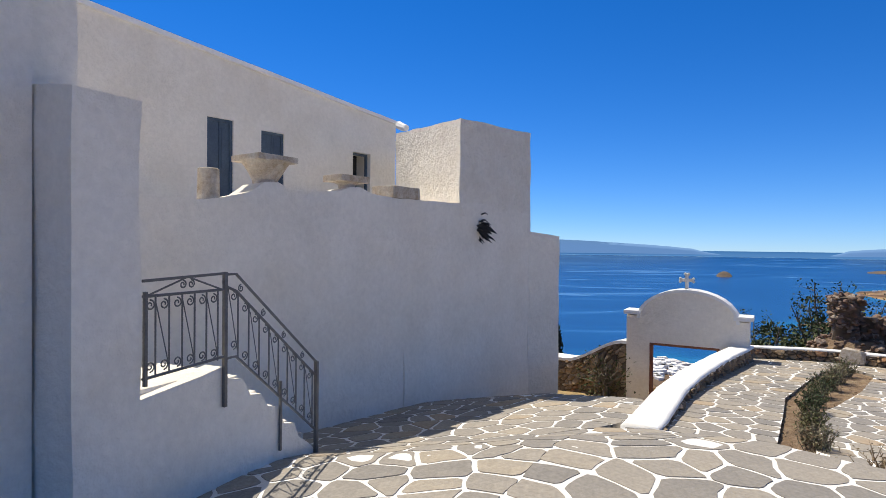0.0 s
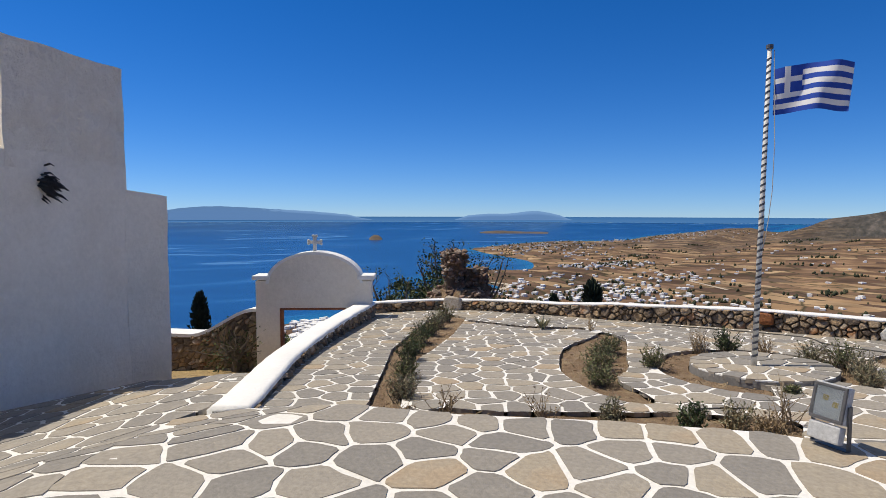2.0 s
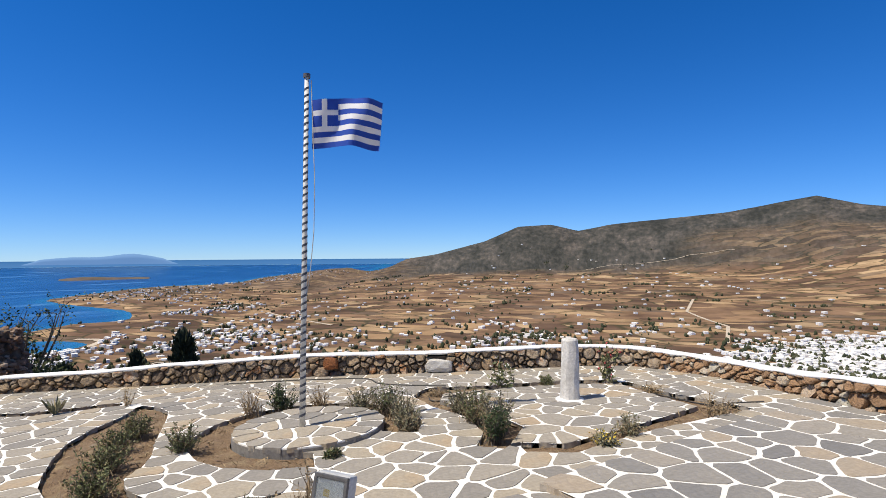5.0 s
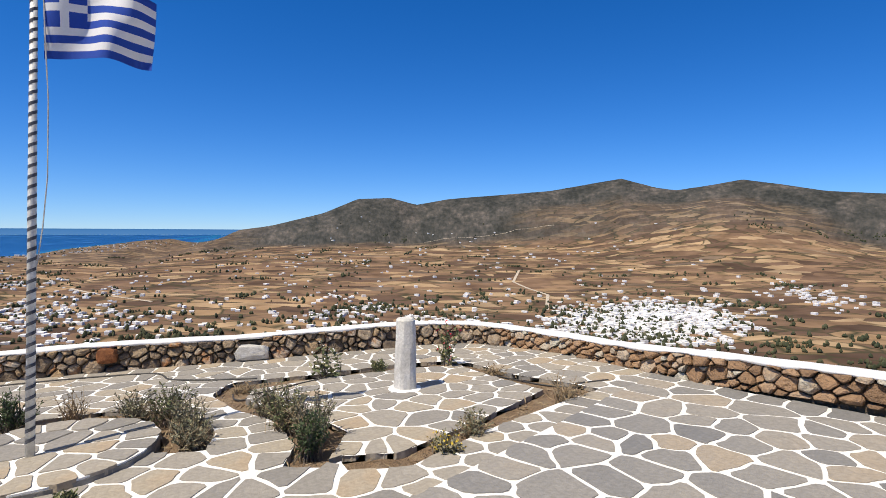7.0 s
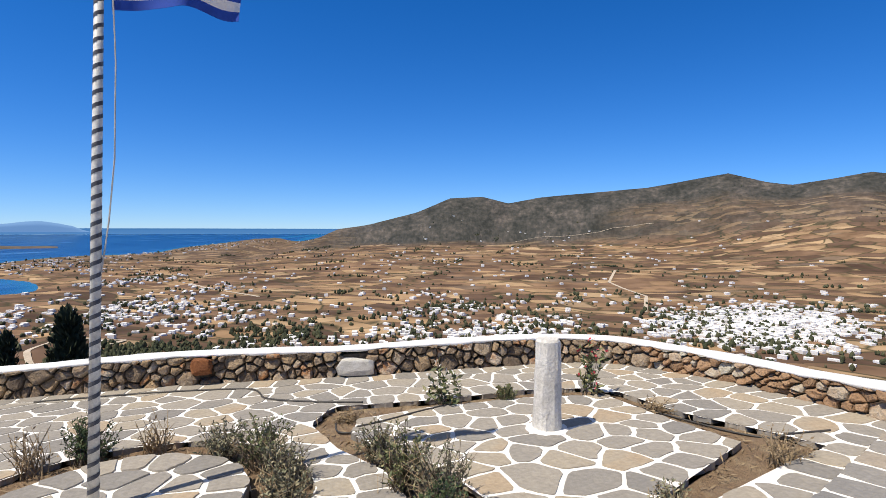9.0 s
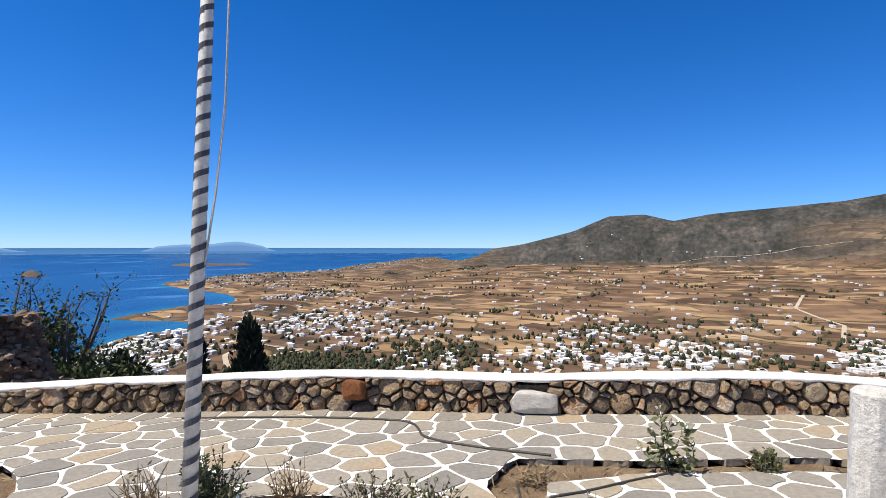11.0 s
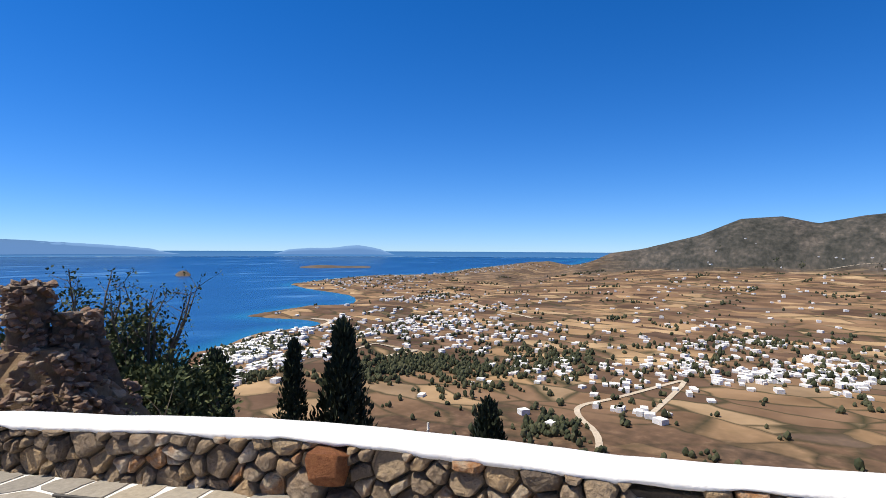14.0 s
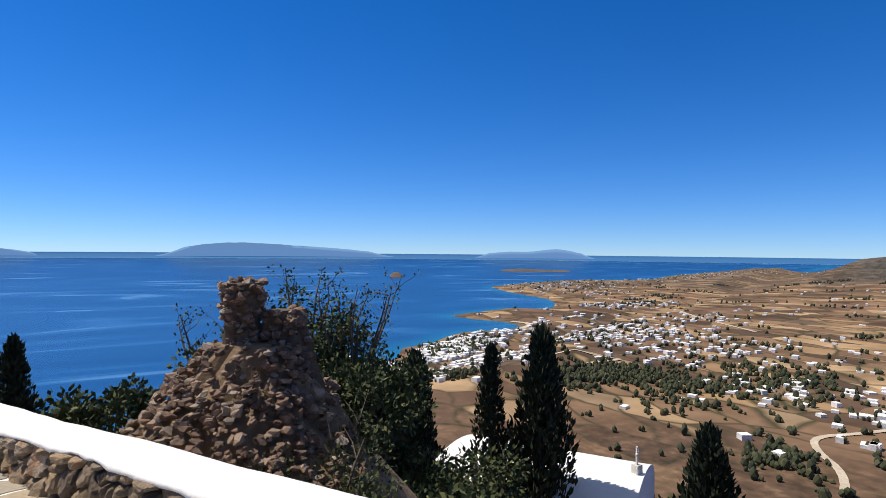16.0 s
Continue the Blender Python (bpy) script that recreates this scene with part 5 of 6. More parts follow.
part("bracket", IRON, [(Matrix.Translation((sx * 0.115, 0.03, 0.15)), 0.008, 0.04, 0.30) for sx in (-1, 1)] + [(Matrix.Translation((0, 0.03, 0.006)), 0.238, 0.05, 0.008)], 0.002)


# ---- garden plants ----
def leaf_quad(verts, faces, p, d, length, width, rnd):
    s = d.orthogonal().normalized() * width
    s = Matrix.Rotation(rnd.uniform(0, 6.28), 3, d.normalized()) @ s
    k = len(verts)
    q = p + d * length
    verts += [p, p + d * (length * 0.5) + s, q, p + d * (length * 0.5) - s]
    faces.append((k, k + 1, k + 2, k + 3))


def shrub_meshes(rnd, h, w, stems, leaves, leaf, spread=0.6, droop=0.0):
    bm = bmesh.new()
    verts, faces, tips = [], [], []
    for _ in range(stems):
        a, t = rnd.uniform(0, 6.28), rnd.uniform(0.1, 1.0) ** 0.7
        base = Vector((rnd.gauss(0, w * 0.12), rnd.gauss(0, w * 0.12), -0.02))
        tip = Vector((math.cos(a) * w * 0.5 * t, math.sin(a) * w * 0.5 * t, h * rnd.uniform(0.35, 1.18) * (1 - spread * t * t * 0.45)))
        mid = base.lerp(tip, 0.5) + Vector((rnd.gauss(0, 0.02), rnd.gauss(0, 0.02), h * 0.06))
        tube(bm, [base, mid, tip], [0.006, 0.004, 0.0015], 3)
        tips.append(tip)
        for k in range(leaves):
            u = rnd.uniform(0.25, 1.0)
            p = base.lerp(mid, u * 2) if u < 0.5 else mid.lerp(tip, u * 2 - 1)
            d = Vector((rnd.gauss(0, 1), rnd.gauss(0, 1), rnd.gauss(0.6 - droop, 0.7))).normalized()
            leaf_quad(verts, faces, p, d, leaf * rnd.uniform(0.6, 1.3), leaf * 0.22, rnd)
    return bm, verts, faces, tips


def shrub(kind, x, y, h, w, label, seed):
    rnd = random.Random(seed)
    spec = {"lavender": (60, 11, 0.035, SAGE), "rosemary": (70, 22, 0.035, DEEP), "bush": (64, 17, 0.036, LEAF), "sage": (66, 15, 0.034, SAGE), "dry": (46, 2, 0.04, DRY), "oleander": (11, 15, 0.085, LEAF), "twiggy": (20, 6, 0.03, DRY), "sprawl": (84, 13, 0.038, LEAF)}[kind]
    bm, verts, faces, tips = shrub_meshes(rnd, h, w, *spec[:3])
    root = new({"dry": "dry_grass_tuft", "twiggy": "withered_shrub", "oleander": "oleander"}.get(kind, "garden_shrub"))
    root.location = (x, y, level_garden(x, y) - 0.035)
    root.scale = (0.88, 0.88, 0.92)
    tagged(root, label, "plant" if kind != "dry" else "grass tuft", group="plants of the garden beds")
    bm_ob("stems", bm, DRY if kind in ("dry", "twiggy", "lavender") else BARK, root)
    mesh_ob("leaves", verts, faces, spec[3], root)
    if kind in ("bush", "sage", "sprawl", "lavender", "rosemary"):
        dead = bmesh.new()
        for _ in range(26 if kind != "rosemary" else 10):
            a, t = rnd.uniform(0, 6.28), rnd.uniform(0.5, 1.15)
            foot = Vector((rnd.gauss(0, w * 0.2), rnd.gauss(0, w * 0.2), -0.02))
            end = Vector((math.cos(a) * w * 0.5 * t, math.sin(a) * w * 0.5 * t, h * rnd.uniform(0.15, 0.95)))
            tube(dead, [foot, foot.lerp(end, 0.55) + Vector((0, 0, h * 0.12)), end], [0.004, 0.003, 0.0015], 3)
        tagged(bm_ob("dead_twigs", dead, DRY, root), "dry straw-coloured twigs")
    return root, tips, rnd


def flowers(root, tips, rnd, mat, each, size):
    verts, faces = [], []
    for t in tips:
        for _ in range(each):
            d = Vector((rnd.gauss(0, 1), rnd.gauss(0, 1), rnd.gauss(0.4, 1))).normalized()
            leaf_quad(verts, faces, t + d * 0.01, d, size, size * 0.45, rnd)
    tagged(mesh_ob("flowers", verts, faces, mat, root), kind="stuff")


PLANTS = [("sage", 2.33, 5.35, 0.30, 0.42), ("sprawl", 2.75, 6.1, 0.28, 0.45), ("rosemary", 3.3, 7.0, 0.34, 0.42), ("bush", 3.75, 7.6, 0.34, 0.45), ("rosemary", 4.2, 8.2, 0.38, 0.5), ("bush", 4.7, 8.75, 0.36, 0.5), ("sage", 5.2, 9.3, 0.36, 0.5), ("bush", 5.75, 9.9, 0.36, 0.5),
          ("twiggy", 2.44, 4.72, 0.36, 0.5), ("twiggy", 3.03, 4.06, 0.34, 0.5), ("sage", 3.48, 3.64, 0.28, 0.28), ("rosemary", 3.90, 3.15, 0.30, 0.34), ("lavender", 4.30, 3.0, 0.28, 0.42), ("dry", 4.55, 2.85, 0.24, 0.45), ("twiggy", 4.72, 2.78, 0.48, 0.5),
          ("sprawl", 4.55, 4.75, 0.24, 0.5), ("sprawl", 5.04, 5.21, 0.30, 0.6), ("bush", 5.5, 5.6, 0.26, 0.5), ("sprawl", 5.96, 5.85, 0.26, 0.5), ("bush", 5.62, 4.85, 0.32, 0.42), ("dry", 6.95, 5.1, 0.36, 0.45), ("rosemary", 7.22, 4.85, 0.38, 0.48), ("dry", 7.5, 4.5, 0.34, 0.4),
          ("sage", 7.45, 3.85, 0.32, 0.5), ("bush", 7.35, 3.45, 0.38, 0.55), ("sage", 7.05, 3.12, 0.34, 0.5), ("sage", 6.75, 2.95, 0.26, 0.4), ("bush", 7.1, 2.3, 0.44, 0.5), ("sage", 6.85, 2.0, 0.46, 0.5), ("rosemary", 6.55, 1.92, 0.38, 0.34), ("sage", 7.5, 2.6, 0.36, 0.42),
          ("twiggy", 6.98, 7.15, 0.3, 0.3), ("oleander", 9.05, 2.48, 0.42, 0.5), ("bush", 9.3, 1.92, 0.18, 0.25), ("oleander", 9.56, 1.08, 0.55, 0.4), ("twiggy", 7.85, -0.12, 0.36, 0.4), ("dry", 8.0, -0.2, 0.2, 0.45), ("lavender", 6.95, 0.70, 0.24, 0.34), ("sage", 6.6, 0.92, 0.16, 0.32), ("dry", 9.15, 0.5, 0.10, 0.5), ("dry", 8.5, 3.3, 0.12, 0.5), ("dry", 2.05, 4.9, 0.12, 0.5), ("dry", 2.55, 5.75, 0.16, 0.4), ("bush", 5.75, 3.25, 0.12, 0.2)]
LABELS = {"lavender": "grey-green lavender clump with dry stalks", "rosemary": "dark green rosemary bush in dry soil", "bush": "small olive-green shrub in the bed", "sage": "silvery grey-green shrub in dry soil", "dry": "tuft of dry straw-coloured grass", "oleander": "young oleander with thin leafy stems", "twiggy": "nearly bare withered shrub with thin twigs", "sprawl": "sprawling green shrub over brown soil"}
for k, (kind, x, y, h, w) in enumerate(PLANTS):
    root, tips, rnd = shrub(kind, x, y, h, w, LABELS[kind], 100 + k)
    if kind == "oleander":
        flowers(root, tips, rnd, PETAL if x < 9.3 else PINK, 3, 0.035)
    if (x, y) == (6.6, 0.92):
        flowers(root, tips, rnd, YELLOW, 1, 0.025)
bm = bmesh.new()
verts, faces = [], []
rnd = random.Random(9)
for _ in range(22):
    a = rnd.uniform(0, 6.28)
    d = Vector((math.cos(a) * 0.7, math.sin(a) * 0.7, 1.0)).normalized()
    leaf_quad(verts, faces, Vector((6.45, 7.8, level_garden(6.45, 7.8) - 0.02)), d, rnd.uniform(0.24, 0.36), 0.022, rnd)
bm.free()
ag = mesh_ob("agave", verts, faces, SAGE)
tagged(ag, "spiky grey-green agave beside the paving", "plant", group="plants of the garden beds")

# loose straw and twigs on the soil
rnd = random.Random(12)
verts, faces = [], []
for bed in BEDS:
    xs, ys = [p[0] for p in bed], [p[1] for p in bed]
    for _ in range(900):
        x, y = rnd.uniform(min(xs), max(xs)), rnd.uniform(min(ys), max(ys))
        if inside(x, y, bed):
            d = Vector((rnd.gauss(0, 1), rnd.gauss(0, 1), rnd.uniform(0.0, 0.7))).normalized()
            leaf_quad(verts, faces, Vector((x, y, level_garden(x, y) - 0.045)), d, rnd.uniform(0.04, 0.11), 0.006, rnd)
tagged(mesh_ob("straw_litter", verts, faces, DRY), "dry straw and twigs scattered over the beds", "straw", kind="stuff")


def hose(name, pts, label, r=0.011):
    bm = bmesh.new()
    line = smooth_line(pts, 3)
    tube(bm, [(x, y, level_garden(x, y) + r - 0.002 - (0.045 if any(inside(x, y, b) for b in BEDS) else 0)) for x, y in line], r, 6)
    tagged(bm_ob(name, bm, HOSE, smooth=True), label, "hose")


hose("water_hose", [(8.55, 6.9), (9.05, 5.9), (9.3, 5.1), (9.35, 4.75), (9.15, 4.55), (8.95, 4.4), (8.9, 3.9), (8.95, 3.3)], "black irrigation hose looping on the paving")
hose("irrigation_pipe", [(8.4, 3.35), (8.1, 3.2), (8.3, 2.95), (8.8, 2.6), (9.2, 2.2), (9.55, 1.5), (9.6, 1.0), (9.0, 0.42), (8.4, -0.2), (8.6, -0.7)], "dark irrigation pipe along the bed", 0.009)
hose("drip_pipe", [(2.3, 4.35), (3.2, 3.6), (4.1, 3.15), (4.35, 3.6), (4.9, 3.2)], "black drip pipe along the front bed", 0.009)

# ---- ruin, trees and chapel outside the wall ----
HILL_ROCKS = stones_for(RUIN_STONE, 14, 31)
ruin = new("ruined_wall")
ruin.location = (0, 0, 0)
tagged(ruin, "ruined rubble masonry stump on a stony mound", "ruin")
rnd = random.Random(5)


def lump(name, rings, mat, bump, parent, seed):
    """A rough body of stacked uneven rings: x, y, z, half widths."""
    verts, faces, m = [], [], 22
    for x, y, z, rx, ry in rings:
        for k in range(m):
            a = 2 * math.pi * k / m
            f = 1 + bump * noise.noise(Vector((math.cos(a) * 2.2 + seed, math.sin(a) * 2.2, z * 3.1)))
            verts.append((x + rx * f * math.cos(a), y + ry * f * math.sin(a), z))
    for i in range(len(rings) - 1):
        for k in range(m):
            q = (k + 1) % m
            faces.append((i * m + k, i * m + q, (i + 1) * m + q, (i + 1) * m + k))
    faces.append(tuple((len(rings) - 1) * m + k for k in range(m)))
    return mesh_ob(name, verts, faces, mat, parent)


lump("mound", [(10.6, 17.4, -6.0, 5.2, 4.2), (10.8, 17.4, -3.8, 3.2, 2.6), (11.0, 17.5, -2.6, 2.1, 1.6), (11.3, 17.6, -1.7, 1.35, 0.95), (11.3, 17.65, -0.95, 0.7, 0.6)], SOIL, 0.3, ruin, 1)
lump("pillar_core", [(11.2, 17.7, -2.2, 0.6, 0.5), (11.15, 17.7, -1.2, 0.42, 0.4), (11.12, 17.7, -0.5, 0.34, 0.34), (11.1, 17.7, 0.0, 0.42, 0.4), (11.1, 17.7, 0.40, 0.42, 0.38)], MORTAR, 0.3, ruin, 2)
lump("stub_core", [(12.3, 17.7, -3.2, 1.0, 0.6), (12.1, 17.7, -1.6, 0.7, 0.5), (12.0, 17.7, -0.6, 0.45, 0.4), (11.95, 17.7, -0.25, 0.3, 0.3)], MORTAR, 0.3, ruin, 3)


def clad(cx, cy, z0, z1, r_of, count, size):
    """Small broken stones all over a round body, as one mesh."""
    verts, faces = [], []
    for _ in range(count):
        z, a = rnd.uniform(z0, z1), rnd.uniform(0, 6.28)
        r = r_of(z) * (1 + 0.22 * noise.noise(Vector((2 * math.cos(a), 2 * math.sin(a), 2.3 * z))))
        c, sn = math.cos(a), math.sin(a)
        w = rnd.uniform(0.5, 1.7) * size
        me = rnd.choice(HILL_ROCKS)
        m = Matrix.Translation((cx + r * c, cy + r * sn, z)) @ Euler((rnd.uniform(-0.4, 0.4), rnd.uniform(-0.4, 0.4), a)).to_matrix().to_4x4() @ Matrix.Diagonal((w, w * 0.9, w * rnd.uniform(0.35, 0.75), 1))
        k = len(verts)
        verts += [m @ v.co for v in me.vertices]
        faces += [tuple(k + q for q in p.vertices) for p in me.polygons]
    tagged(mesh_ob("rubble", verts, faces, RUIN_STONE, ruin), kind="stuff")


clad(11.12, 17.7, -1.6, 0.42, lambda z: 0.36 + 0.10 * sm((z + 0.35) / 0.5) + 0.12 * sm((-0.9 - z) / 0.6), 330, 0.15)
clad(11.1, 17.7, 0.38, 0.46, lambda z: 0.2, 20, 0.17)
clad(12.05, 17.7, -2.4, -0.25, lambda z: 0.42 + 0.22 * (-0.25 - z) / 1.2, 300, 0.16)
clad(12.35, 17.65, -3.8, -2.0, lambda z: 0.95, 320, 0.17)
clad(11.2, 17.6, -1.75, -0.9, lambda z: 0.75 + 0.65 * (-0.9 - z) / 0.8, 260, 0.15)
clad(10.9, 17.45, -3.8, -1.6, lambda z: 1.15 + 1.15 * (-1.6 - z) / 1.3, 1300, 0.17)


def crown(rnd, verts, faces, c, r, count, leaf):
    for _ in range(count):
        d = Vector((rnd.gauss(0, 1), rnd.gauss(0, 1), rnd.gauss(0, 1))).normalized()
        p = c + Vector((d.x * r.x, d.y * r.y, d.z * r.z)) * rnd.uniform(0.35, 1.05)
        dd = (d + Vector((rnd.gauss(0, 0.6), rnd.gauss(0, 0.6), rnd.gauss(0.2, 0.6)))).normalized()
        leaf_quad(verts, faces, p, dd, leaf * rnd.uniform(0.7, 1.5), leaf * 0.35, rnd)


def tree(x, y, z0, z1, spread, bare, label, seed, leaf=0.16, lobes=16, per=110, mat=BUSH):
    """A shrubby tree: forked limbs, twigs and many loose leaf clumps."""
    rnd = random.Random(seed)
    root = new("wind_bent_tree")
    root.location = (x, y, z0)
    tagged(root, label, "tree")
    bm = bmesh.new()
    verts, faces = [], []
    hgt = z1 - z0
    for k in range(lobes):
        a, t = rnd.uniform(0, 6.28), rnd.uniform(0.2, 1.0)
        tip = Vector((math.cos(a) * spread * t, math.sin(a) * spread * t, hgt * rnd.uniform(0.45, 0.82 if k < lobes * (1 - bare) else 1.0)))
        mid = Vector((tip.x * 0.35, tip.y * 0.35, tip.z * 0.55))
        tube(bm, [(0, 0, -0.5), mid, tip.lerp(mid, 0.3) + Vector((rnd.gauss(0, .15), rnd.gauss(0, .15), 0)), tip], [0.09, 0.055, 0.03, 0.01], 5)
        for _ in range(7):
            s = mid.lerp(tip, rnd.uniform(0.3, 1))
            e = s + Vector((rnd.gauss(0, 0.35), rnd.gauss(0, 0.35), rnd.uniform(0.1, 0.7)))
            tube(bm, [s, s.lerp(e, 0.5) + Vector((rnd.gauss(0, .06), rnd.gauss(0, .06), 0)), e], [0.014, 0.009, 0.004], 3)
            if k >= lobes * (1 - bare):
                crown(rnd, verts, faces, e, Vector((0.14, 0.14, 0.2)), 7, leaf * 0.6)
        if k < lobes * (1 - bare):
            crown(rnd, verts, faces, tip, Vector((1, 1, 0.9)) * rnd.uniform(0.45, 0.9), per, leaf)
    bm_ob("limbs", bm, BARK, root)
    mesh_ob("leaves", verts, faces, mat, root)


def cypress(x, y, z0, z1, w, seed, label="dark slender cypress on the slope"):
    rnd = random.Random(seed)
    root = new("cypress_tree")
    root.location = (x, y, z0)
    tagged(root, label, "tree", group="cypresses below the wall")
    h = z1 - z0
    bm = bmesh.new()
    tube(bm, [(0, 0, -1), (0, 0, h * 0.5), (0, 0, h * 0.93)], [0.2, 0.12, 0.03], 6)
    bm_ob("trunk", bm, BARK, root)
    verts, faces = [], []
    for k in range(120):
        u = (k + rnd.random()) / 120
        rr = w * 0.5 * (min(1, (1 - u) * 1.9) ** 0.8) * (0.75 + 0.25 * min(1, u * 5)) * rnd.uniform(0.55, 1.1)
        a = rnd.uniform(0, 6.28)
        c = Vector((math.cos(a) * rr * 0.62, math.sin(a) * rr * 0.62, h * (0.04 + 0.95 * u)))
        s = w * 0.22 * (0.45 + 0.8 * (1 - u))
        for _ in range(46):
            d = Vector((rnd.gauss(0, 1), rnd.gauss(0, 1), rnd.gauss(0, 1.3))).normalized()
            p = c + Vector((d.x * s, d.y * s, d.z * s * 1.7))
            dd = (d * 0.5 + Vector((0, 0, 1)) + Vector((rnd.gauss(0, .3), rnd.gauss(0, .3), 0))).normalized()
            leaf_quad(verts, faces, p, dd, w * 0.14 * rnd.uniform(0.6, 1.3), w * 0.03, rnd)
    mesh_ob("foliage", verts, faces, CYPRESS, root)


CAMEND = Vector((8.51, 4.26, 1.19))


def out_at(dx, dy, dist, slope):
    return (CAMEND.x + dx * dist, CAMEND.y + dy * dist, CAMEND.z + slope * dist)


for (dx, dy, sl), dist, w, drop, seed in (((0.576, 0.817, -0.174), 26, 1.9, 9, 1), ((0.645, 0.764, -0.152), 26, 3.0, 9.5, 2), ((0.463, 0.886, -0.196), 24, 2.5, 9, 3), ((0.822, 0.569, -0.294), 34, 3.4, 8, 4), ((-0.114, 0.993, -0.138), 30, 2.0, 7, 5)):
    x, y, z = out_at(dx, dy, dist, sl)
    cypress(x, y, z - drop, z, w, seed)
tree(14.2, 23.2, -6.0, 0.95, 2.2, 0.55, "half-bare wind-bent tree behind the ruin", 41, lobes=38)
tree(15.6, 22.6, -6.5, 0.1, 2.0, 0.5, "sparse grey-green tree on the slope", 42, lobes=32)
tree(14.6, 20.2, -7.0, -1.5, 2.2, 0.1, "leafy dark green shrub on the slope", 43, lobes=34, per=230)
tree(16.4, 21.8, -7.5, -1.9, 2.2, 0.1, "dense green shrub below the wall", 44, lobes=34, per=230)
tree(11.4, 22.4, -6.0, -0.9, 1.6, 0.45, "small half-bare shrub beside the ruin", 45, lobes=14)
tree(8.9, 36, -13, -4.3, 3.0, 0.0, "rounded dark pine shrubs on the slope", 46, leaf=0.3, lobes=18, per=140)
tree(6.4, 36, -13, -4.0, 2.8, 0.0, "rounded dark pine shrubs on the slope", 47, leaf=0.3, lobes=18, per=140)
tree(12.6, 12.8, -5.8, -3.0, 1.6, 0.1, "olive-green shrub on the rubble slope", 48, lobes=14, per=130)
tree(17.2, 19.0, -9.0, -4.6, 2.4, 0.0, "dense green shrub below the wall", 49, lobes=30, per=230)
tree(38, 24, -20, -11.5, 4.0, 0.05, "broad green tree beside a cypress", 50, leaf=0.3, lobes=18, per=140)
tree(27, 29, -16, -9.5, 3.5, 0.05, "dark green scrub among cypresses", 51, leaf=0.26, lobes=18, per=140)
tree(12.2, 24.5, -6.0, -0.3, 1.0, 0.5, "sparse light-green shrub beyond the gate", 53, leaf=0.1, lobes=10, per=60)
tree(11.95, 14.7, -6.0, -2.4, 1.2, 0.1, "low olive-green shrub on the stony mound", 56, leaf=0.09, lobes=22, per=150)
tree(12.9, 16.6, -6.5, -2.2, 1.2, 0.15, "dark green shrub at the foot of the ruin", 57, leaf=0.1, lobes=22, per=150)
tree(2.3, 12.75, -1.7, -0.6, 0.3, 0.1, "small climbing shrub against the rubble wall", 55, leaf=0.06, lobes=8, per=60)

A0, A1 = Vector(out_at(0.499, 0.867, 29, 0)), Vector(out_at(0.758, 0.652, 26, 0))
chapel = new("chapel")
tagged(chapel, "white barrel-vaulted chapel with a small cross", "chapel")
ax = (A1 - A0)
ax.z = 0
L_ = ax.length
ax.normalize()
nx = Vector((-ax.y, ax.x, 0))
bm = bmesh.new()
arc = [(-3.6, -6.0), (-3.6, 0.0)] + [(-3.6 * math.cos(math.pi * k / 20), 1.3 * math.sin(math.pi * k / 20)) for k in range(1, 20)] + [(3.6, 0.0), (3.6, -6.0)]
zr = -10.4
e0 = [bm.verts.new((*(A0 + nx * (o + 2.0)).to_2d(), zr + h)) for o, h in arc]
e1_ = [bm.verts.new((*(A1 + nx * (o + 2.0)).to_2d(), zr + h)) for o, h in arc]
for i in range(len(arc) - 1):
    bm.faces.new((e0[i], e0[i + 1], e1_[i + 1], e1_[i]))
bm.faces.new(e0[::-1])
bm.faces.new(e1_)
bm_ob("vault", bm, COPING, chapel)
bm = bmesh.new()
cpt = A1 + nx * 2.0 - ax * 0.35
box(bm, Matrix.Translation((cpt.x, cpt.y, zr + 1.45)), 0.35, 0.35, 0.5)
box(bm, Matrix.Translation((cpt.x, cpt.y, zr + 2.1)), 0.09, 0.09, 0.9)
box(bm, Matrix.Translation((cpt.x, cpt.y, zr + 2.2)) @ Matrix.Rotation(math.atan2(ax.y, ax.x) + 1.57, 4, "Z"), 0.5, 0.085, 0.09)
bm_ob("cross", bm, MARBLE, chapel)


